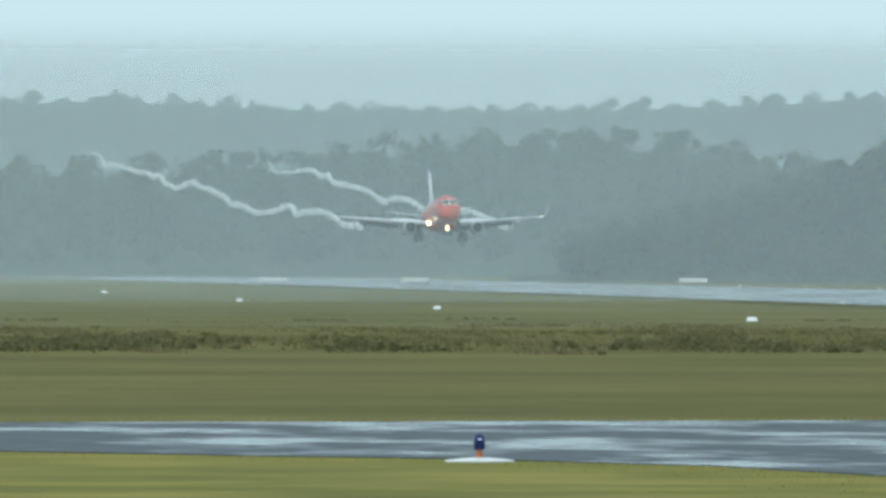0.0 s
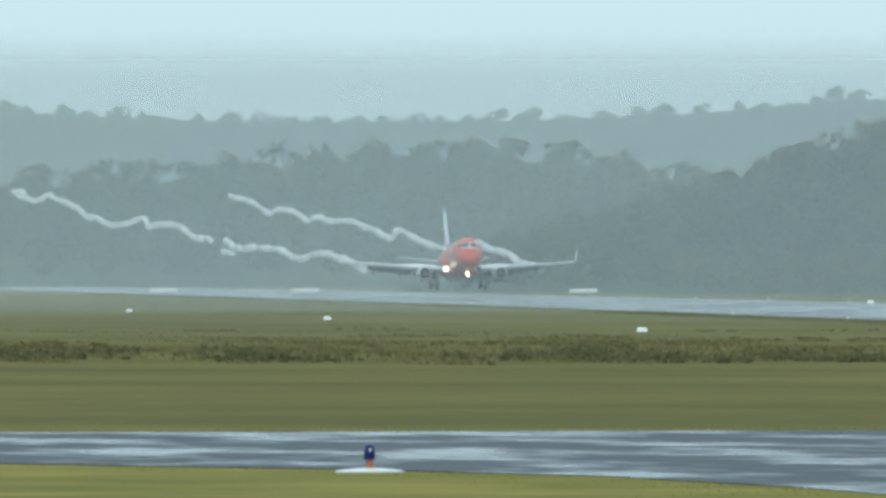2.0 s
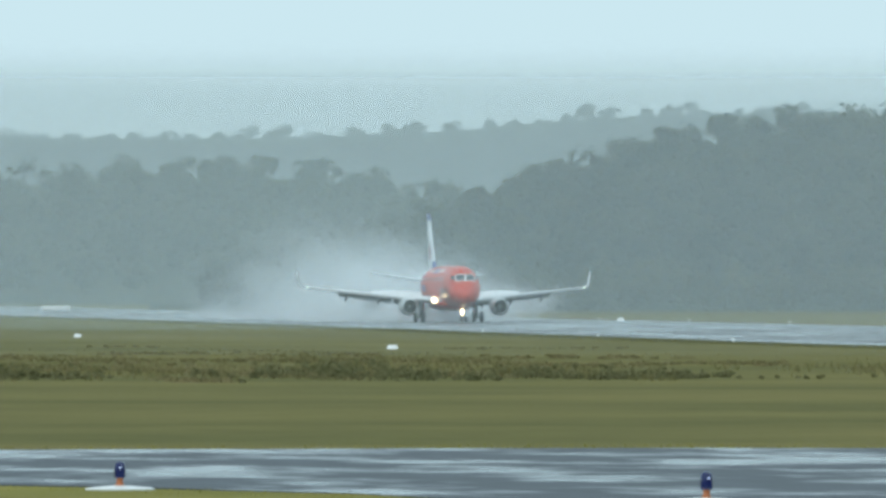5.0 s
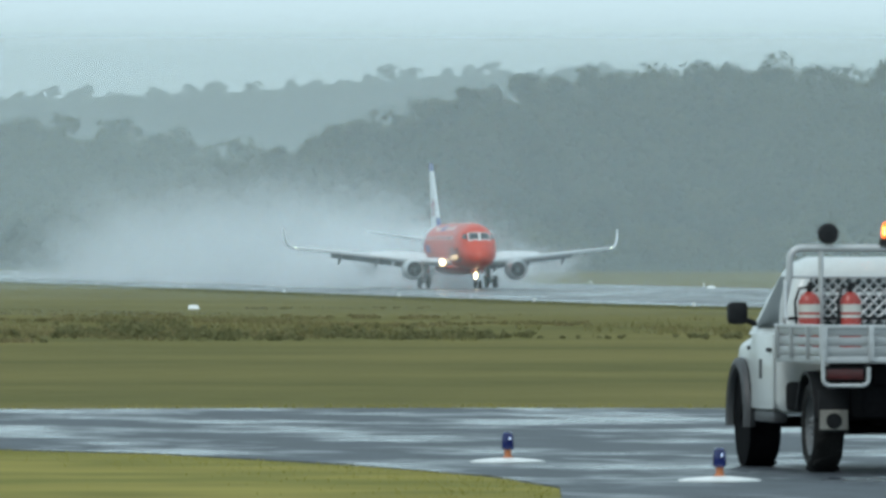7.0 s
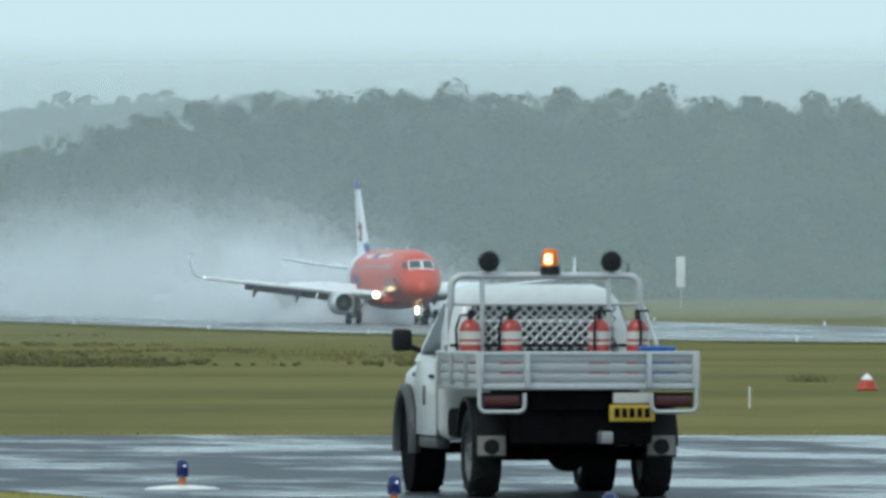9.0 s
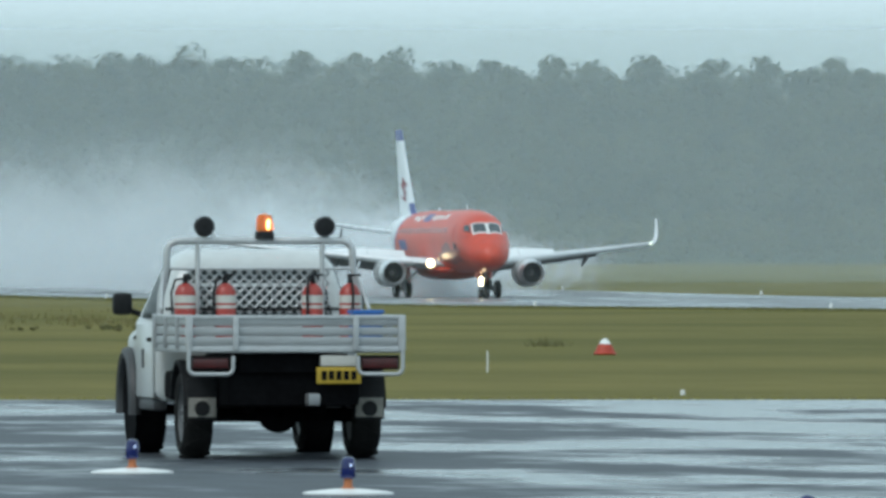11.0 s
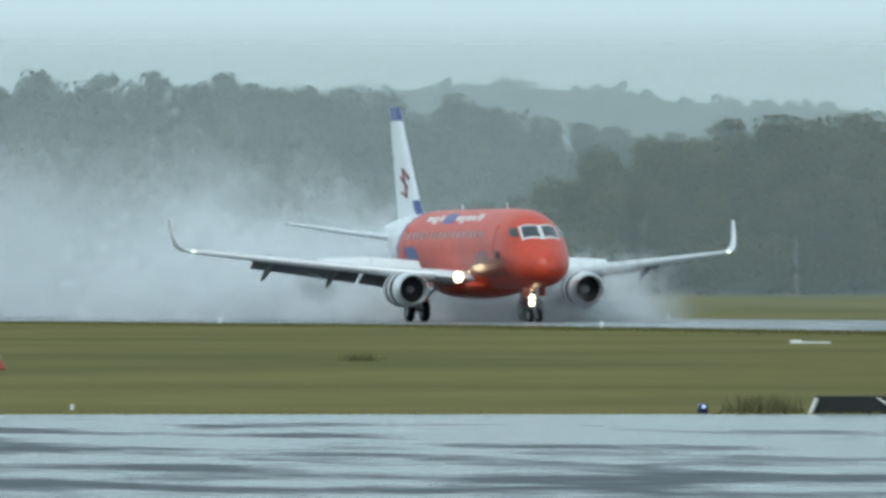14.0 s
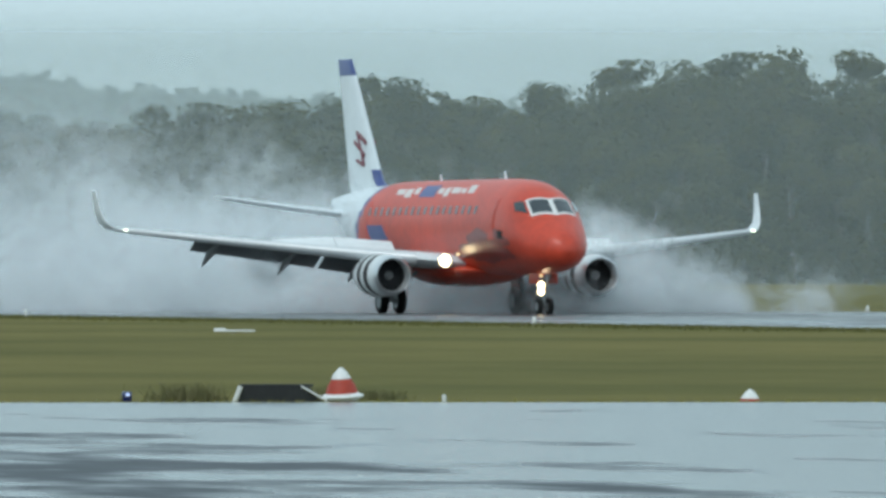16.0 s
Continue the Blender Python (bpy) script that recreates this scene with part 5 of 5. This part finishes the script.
# ---- rank grass and scrub ----
def blades(points, h, w, rng, lean=0.35):
    """Pointed blades rising from the given ground points."""
    n = len(points)
    a = rng.random(n) * 2 * math.pi
    hh = h * (0.5 + 0.8 * rng.random(n))
    u = np.stack([np.cos(a), np.sin(a), np.zeros(n)], 1) * (w * (0.6 + 0.8 * rng.random(n)))[:, None]
    tip = points + np.stack([rng.normal(size=n) * lean * hh, rng.normal(size=n) * lean * hh, hh], 1)
    v = np.stack([points - u, points + u, tip], 1).reshape(-1, 3)
    return v, np.arange(n * 3).reshape(-1, 3)


def stuff(name, parts, mat, label, category):
    vs, fs, n = [], [], 0
    for v, f in parts:
        vs += v.tolist()
        fs += (f + n).tolist()
        n += len(v)
    me = bpy.data.meshes.new(name)
    me.from_pydata(vs, [], fs)
    me.materials.append(mat)
    return tagged(new(name, me), label, category, kind="stuff")


rng = np.random.default_rng(21)


def scatter(n, u0, u1, d0, d1, power=1.0):
    u = u0 + (u1 - u0) * rng.random(n)
    d = d0 + (d1 - d0) * rng.random(n) ** power
    b = np.radians(U0 + np.degrees(u / 20000))
    x, y = -d * np.cos(b), d * np.sin(b)
    return np.stack([x, y, np.interp(x, GX, GZ)], 1), u, d


# the dark scrub line thins out towards the runway's near end
tall, cs, rs = [], [], []
for i in range(340):
    u = -500 + 3000 * rng.random()
    gap = 0.5 + 0.3 * math.sin(u * 0.0113) + 0.25 * math.sin(u * 0.0047 + 1) + 0.2 * math.sin(u * 0.031 + 2)
    if rng.random() > gap * (1.0 if u < 1850 else 0.45):
        continue
    d = 291 + 8 * math.sin(u * 0.0041) + 5 * math.sin(u * 0.017) + abs(rng.normal()) * 30 * (1 if u < 1600 else 0.25)
    p = bearing(u_bearing(u), d)
    r = (0.05 + 0.13 * rng.random() ** 2) * (0.6 + 0.7 * gap) * (1.0 if u < 1900 else 0.8)
    if rng.random() < 0.05:
        r *= 1.6
    for k in range(6):
        cs.append((p.x + rng.normal() * 0.9, p.y + rng.normal() * 0.75, gz(p.x) + r * (0.2 + 0.9 * rng.random())))
        rs.append((r * 1.7, r * 1.7, r))
stuff("scrub", [leaf_cloud(np.array(cs), np.array(rs), 13000, 0.08, rng)], M_SCRUB, "dark uneven scrub line across the grass", "scrub")
# low mats of rank growth spread from the scrub line towards the runway
cs, rs = [], []
for i in range(120):
    u = -500 + 2500 * rng.random()
    d = 300 + 330 * rng.random() ** 1.5
    if rng.random() > 0.5 + 0.5 * math.sin(u * 0.006 + d * 0.04) * math.sin(u * 0.0021 - d * 0.022):
        continue
    p = bearing(u_bearing(u), d)
    r = (0.03 + 0.06 * rng.random() ** 2) * (d / 330) ** 0.5
    for k in range(7):
        cs.append((p.x + rng.normal() * 3.0, p.y + rng.normal() * 1.2, gz(p.x) + r * 0.4 * rng.random()))
        rs.append((r * 6, r * 6, r))
stuff("rank_mats", [leaf_cloud(np.array(cs), np.array(rs), 9000, 0.12, rng)], M_RANK, "low brown-green mats of rank growth in the grass", "grass")
pts, u, d = scatter(130000, -500, 2500, 280, 620, 1.6)
edge = 292 + 16 * np.sin(u * 0.0041) + 8 * np.sin(u * 0.017)
keep = 0.5 * np.sin(u * 0.007 + d * 0.05) * np.sin(u * 0.0023 - d * 0.03) + 0.4 * np.sin(u * 0.019 + d * 0.14) + 0.8 * rng.random(len(u)) > 0.98 + 0.5 * np.clip((u - 1500) / 400, 0, 1) + 0.3 * np.clip((d - 360) / 100, 0, 1) - np.clip((d - edge) / 40, -0.9, 0.25)
stuff("rank_grass", [blades(pts[keep], 0.13, 0.03, rng, 0.9)], M_RANK, "rank brown-green grass round the scrub line", "grass")
pts, u, d = scatter(16000, -500, 2500, 286, 370, 1.0)
keep = (0.8 * np.sin(u * 0.013 + d * 0.11) * np.sin(u * 0.0051 + d * 0.07) + 0.3 * np.sin(u * 0.05) + rng.random(len(u))) > 1.0 + 0.4 * (d < 300 + 10 * np.sin(u * 0.009))
tall.append(blades(pts[keep], 0.2, 0.03, rng))
stuff("tall_grass", tall, M_STRAW, "pale straw tufts in the rank grass", "grass")

# fringe of blades on both edges of the taxiway, and the near verge
fr = []
for line, n, h, off in ((FAR_EDGE, 12000, 0.05, -1), (NEAR_EDGE[:10], 8000, 0.03, -1)):
    q = np.array(line)
    seg = np.cumsum(np.r_[0, np.hypot(*np.diff(q, axis=0).T)])
    s = rng.random(n) * seg[-1]
    x, y = np.interp(s, seg, q[:, 0]), np.interp(s, seg, q[:, 1])
    away = np.abs(rng.normal(size=n)) * 1.2
    if line is FAR_EDGE:
        x = x - away - 0.05
    else:
        y = y - away * 0.7 - 0.05
        x = x + away * 0.8
    fr.append(blades(np.stack([x, y, np.zeros(n)], 1), h, 0.012, rng))
stuff("verge_grass", fr, M_VERGE, "short grass blades along the taxiway edges", "grass")
# unmown strip along the runway's edge
n = 90000
ex, ey = -1500 + 1220 * rng.random(n) ** 0.8, 104.3 - np.abs(rng.normal(size=n)) * 2.2
stuff("runway_edge_grass", [blades(np.stack([ex, ey, np.interp(ex, GX, GZ)], 1), 0.09, 0.03, rng, 0.6)], M_EDGE, "unmown grass strip along the runway edge", "grass")
# weeds by the drain and in the open grass
wd = []
for x, y, s, n in ((-134.5, 38.3, 0.22, 420), (-135.0, 39.9, 0.18, 400), (-136.5, 41.2, 0.12, 500), (-230.1, 56.7, 0.2, 160), (-232.1, 48.0, 0.2, 120)):
    p = np.array([x, y, gz(x)]) + rng.normal(size=(n, 3)) * np.array([0.3, 0.22 if s < 0.3 else 0.16, 0])
    wd.append(blades(p, s, 0.012, rng, 0.5))
stuff("weeds", wd, M_SCRUB, "dark green weeds in the mown grass", "weeds")
# ---- spray and vapour ----
M_SPRAY = veil_material("fresh_water_spray", (0.94, 0.97, 0.99), 0.062)
M_MIST = veil_material("drifting_spray", (0.92, 0.96, 0.985), 0.021)
M_VAPOUR = veil_material("wingtip_vapour", (0.95, 0.97, 0.97), 0.62, 0.3, 0.5)


def droplets(seed, count, length, width, height, lumps, size, mat):
    """A drift of spray: fine flecks of water gathered in soft lumps over the ground."""
    r = np.random.default_rng(seed)
    c = np.stack([(r.random(lumps) - 0.5) * length, r.normal(size=lumps) * width, np.abs(r.normal(size=lumps)) * height * 0.62], 1)
    sg = (0.35 + 0.65 * r.random(lumps)) * height * 0.42
    k = r.integers(0, lumps, count)
    p = c[k] + r.normal(size=(count, 3)) * sg[k][:, None] * np.array((1.9, 1.3, 1.0))
    p[:, 2] = np.abs(p[:, 2])
    a = r.normal(size=(count, 3))
    b = np.cross(a, r.normal(size=(count, 3)))
    a *= size / np.linalg.norm(a, axis=1)[:, None]
    b *= size / np.linalg.norm(b, axis=1)[:, None]
    v = np.stack([p - a, p + a, p + b], 1).reshape(-1, 3)
    me = bpy.data.meshes.new("spray_drift")
    me.from_pydata(v.tolist(), [], np.arange(count * 3).reshape(-1, 3).tolist())
    me.materials.append(mat)
    return me


drift_low = [droplets(40 + i, 14000, 14, 2.2, 1.3, 40, 0.26, M_SPRAY) for i in range(2)]
drift_mid = [droplets(50 + i, 13000, 22, 4.0, 3.2, 50, 0.52, M_SPRAY) for i in range(2)]
drift_high = [droplets(60 + i, 13000, 30, 5.0, 5.3, 60, 0.72, M_MIST) for i in range(3)]
spray = thing("wheel_spray", "white water spray thrown up behind the airliner's wheels", "spray")
DRIFTS = []
for i, b in enumerate((8, 14, 20, 29, 40, 53, 68, 84, 101, 119, 138, 158, 180, 204, 230)):
    me = drift_low[i % 2] if i < 2 else drift_mid[i % 2] if i < 5 else drift_high[i % 3]
    d = new("drift", me)
    d.parent = spray
    DRIFTS.append((d, b, (i % 3 - 1) * 1.2))
side_mesh = droplets(80, 15000, 10, 2.4, 2.0, 44, 0.48, M_SPRAY)
side_drift = new("drift", side_mesh)
side_drift.parent = spray
under_drift = new("drift", droplets(81, 18000, 16, 2.0, 1.6, 44, 0.42, M_SPRAY))
under_drift.parent = spray

# vapour ropes shed from the flap ends on the approach; each rope is a chain of wisps
trails = thing("vapour_trail", "white wavering vapour ropes shed from the wing flaps", "vapour")
wv = np.random.default_rng(8)
PH = wv.random(12) * 6.28


def waver(x, k):
    z = 0.4 * math.sin(x * 0.036 + PH[k]) + 0.30 * math.sin(x * 0.081 + PH[k + 1]) + 0.32 * math.sin(x * 0.113 + 1.3 * math.sin(x * 0.07) + PH[k + 2]) + 0.06 * math.sin(x * 0.61 + PH[k + 3]) - 0.4
    y = 0.6 * math.sin(x * 0.05 + PH[k + 4]) + 0.12 * math.sin(x * 0.21 + PH[k + 5])
    return y, z


WISPS = []
for side, x_end, x_old in ((-1, -1131, -1860), (1, -1082, -1710)):
    n = int((x_end - x_old) / 20)
    for i in range(n):
        xc = x_old + 20 * (i + 0.5)
        pts, rs = [], []
        for q in np.linspace(-10.15, 10.15, 15):
            y, z = waver(xc + q, 0 if side < 0 else 6)
            age = min(1.0, (xc + q - x_old) / 90 + 0.25)
            pts.append((q, y, z * (0.35 + 0.65 * min(1, max(0, (x_end - xc - q) / 120 + 0.1)))))
            rs.append((0.33 + 0.09 * math.sin((xc + q) * 0.9) + 0.06 * math.sin((xc + q) * 0.37)) * age)
        w = part("wisp", tube(pts, rs, 9), M_VAPOUR, trails)
        WISPS.append((w, side, xc, x_end))


# ---- what moves ----
# airliner: seconds, nose x, height of the wheels over z = 0, nose-up pitch
RUN = [(0, -1320.3, 7.05, 3.2), (0.5, -1285.9, 5.80, 3.2), (1, -1247.2, 4.60, 3.2), (1.5, -1212.6, 3.45, 3.4), (2, -1175.2, 2.45, 3.6), (2.5, -1141.8, 1.75, 3.4),
       (3, -1105.8, 1.36, 2.6), (3.5, -1072.6, 1.22, 1.6), (4.2, -1026, 1.05, 0.6), (5, -973.5, 0.90, 0.0), (6, -909.0, 0.72, 0), (6.5, -878.0, 0.62, 0), (7, -846.5, 0.55, 0),
       (7.5, -817.0, 0.42, 0), (8, -785.8, 0.28, 0), (9, -726.5, 0.05, 0), (10, -671.5, -0.13, 0), (10.5, -645.4, -0.2, 0), (11, -618.2, -0.27, 0), (11.5, -593.3, -0.31, 0), (12, -567.0, -0.36, 0),
       (12.5, -543.3, -0.36, 0), (13, -518.4, -0.36, 0), (13.5, -496.1, -0.36, 0), (14, -472.5, -0.31, 0), (14.5, -451.3, -0.25, 0), (15, -429.0, -0.22, 0), (15.5, -409.4, -0.23, 0), (16, -388.8, -0.19, 0)]
LINE = 125.0
# ute: seconds, bearing and distance of its rear axle, bearing in which it points
ROLL = [(0, 10.555, 91.63, 0.50), (7.7, 10.555, 91.63, 0.50), (8.2, 10.53, 91.88, 0.65), (8.7, 10.49, 92.27, 1.12), (9.2, 10.46, 92.66, 1.60), (9.75, 10.42, 93.10, 2.00),
        (10.3, 10.38, 93.59, 2.40), (11, 10.335, 94.23, 2.61), (11.5, 10.305, 94.67, 2.75), (12, 10.27, 95.11, 2.90), (12.5, 10.23, 95.55, 3.01), (13, 10.2, 95.99, 3.13),
        (13.5, 10.17, 96.43, 3.24), (14, 10.14, 96.87, 3.35), (14.5, 10.11, 97.31, 3.46), (15, 10.08, 97.75, 3.57), (15.5, 10.05, 98.20, 3.69), (16, 10.02, 98.64, 3.80)]


# vapour ropes: where they hang and how high, and when each stretch dissolves
TRAIL_LEFT = ([-1860, -1790, -1672, -1580, -1533, -1469, -1423, -1348, -1337], [25.0, 21.6, 18.5, 15.6, 13.7, 12.8, 11.6, 10.0, 9.7],
              [-1860, -1720, -1660, -1600, -1215, -1195, -1130], [1.2, 1.9, 3.3, 4.6, 4.6, 3.25, 3.2])
TRAIL_RIGHT = ([-1710, -1612, -1529, -1466, -1376, -1337], [20.9, 17.9, 15.1, 13.0, 10.6, 10.1],
               [-1710, -1684, -1575, -1548, -1459, -1400, -1084], [0.35, 1.0, 2.0, 2.6, 3.7, 4.4, 4.8])


def plane_x(t):
    return float(np.interp(t, [r[0] for r in RUN], [r[1] for r in RUN])) - OX


def wheel_z(t):
    return float(np.interp(t, [r[0] for r in RUN], [r[2] for r in RUN]))


def motions():
    walk(airliner, [(t, pose(x - OX, LINE, z, 0, -p, 0)) for t, x, z, p in RUN])
    # ute, its load and its wheels
    rows = []
    for t, a, d, head in ROLL:
        p = bearing(a, d)
        rows.append((t, pose(p.x, p.y, 0.026, 0, 0, 180 - head)))
    walk(ute, rows)
    for ob, m in TRAY_LOAD:
        walk(ob, [(t, q @ m) for t, q in rows])
    for w in ute_wheels:
        o = w.matrix_basis.translation.copy()
        walk(w, [(t, pose(*o, 0, math.degrees((d - 91.63) / 0.375), 0)) for t, a, d, head in ROLL])
    o = beacon.matrix_basis.translation.copy()
    walk(beacon, [(k * 0.1, pose(*o, 0, 0, 590 * (k * 0.1 - 11.5))) for k in range(161)])
    # spray follows the wheels from the touchdown point on
    touch, ts = -1120.0, np.arange(2.5, 16.01, 0.5)
    for d, b, y in DRIFTS:
        rows = [(0, pose(touch, LINE + y, -16))]
        for t in ts:
            x = plane_x(t) - b
            up = min(1.0, max(0.0, (x - touch) / 18))
            x = max(x, touch)
            rows.append((t, pose(x, LINE + y, gz(x) - 16 * (1 - up))))
        walk(d, rows)
    for d, x0, y0, t0 in ((side_drift, -2.5, 6.2, 13.0), (under_drift, -4.0, 4.6, 12.0)):
        rows = [(0, pose(-800, LINE + y0, -9))]
        for t in np.arange(t0 - 0.5, 16.01, 0.5):
            up = min(1.0, max(0.0, (t - t0) / 1.5))
            x = plane_x(t) + x0
            rows.append((t, pose(x, LINE + y0, gz(x) - 7 * (1 - up))))
        walk(d, rows)
    # vapour: each wisp forms as the flap passes, sinks, and has settled away by the time of the rollout
    tt = np.arange(-10, 4, 0.05)
    px = np.array([plane_x(t) if t >= 0 else -1320.3 - OX + 70 * t for t in tt]) - 3.0
    for w, side, x, x_end in WISPS:
        t0 = float(np.interp(x, px, tt))
        far = TRAIL_LEFT if side < 0 else TRAIL_RIGHT
        drift, sink = (-1.7, 0.75) if side < 0 else (-0.3, 0.1)
        shape = lambda q: float(np.interp(q, far[0], far[1]))
        y = LINE + side * 9.5
        if t0 <= 0.08:
            z = shape(x)
            rows = [(0, y, z)]
        else:
            z = wheel_z(t0) + (2.6 if side < 0 else 3.1)
            rows = [(0, y, -14), (t0 - 0.04, y, -14), (t0 + 0.03, y, z)]
        end = float(np.interp(x, far[2], far[3]))       # when this wisp has dissolved
        if end > max(t0, 0) + 0.15:
            z1 = max(z - sink * (end - max(t0, 0)), gz(x) + 1.5)
            rows += [(end, y + drift * (end - max(t0, 0)), z1), (end + 0.12, y, -14)]
        else:
            rows += [(max(t0, 0) + 0.2, y, -14)]
        rows.append((16, y, -14))
        tilt = math.degrees(math.atan((shape(x - 12) - shape(x + 12)) / 24)) if t0 <= 0.08 else math.degrees(math.atan((wheel_z(t0 - 0.15) - wheel_z(t0 + 0.15)) / 21))
        walk(w, [(t, pose(x, yy, zz, 0, tilt, 0)) for t, yy, zz in rows])


motions()
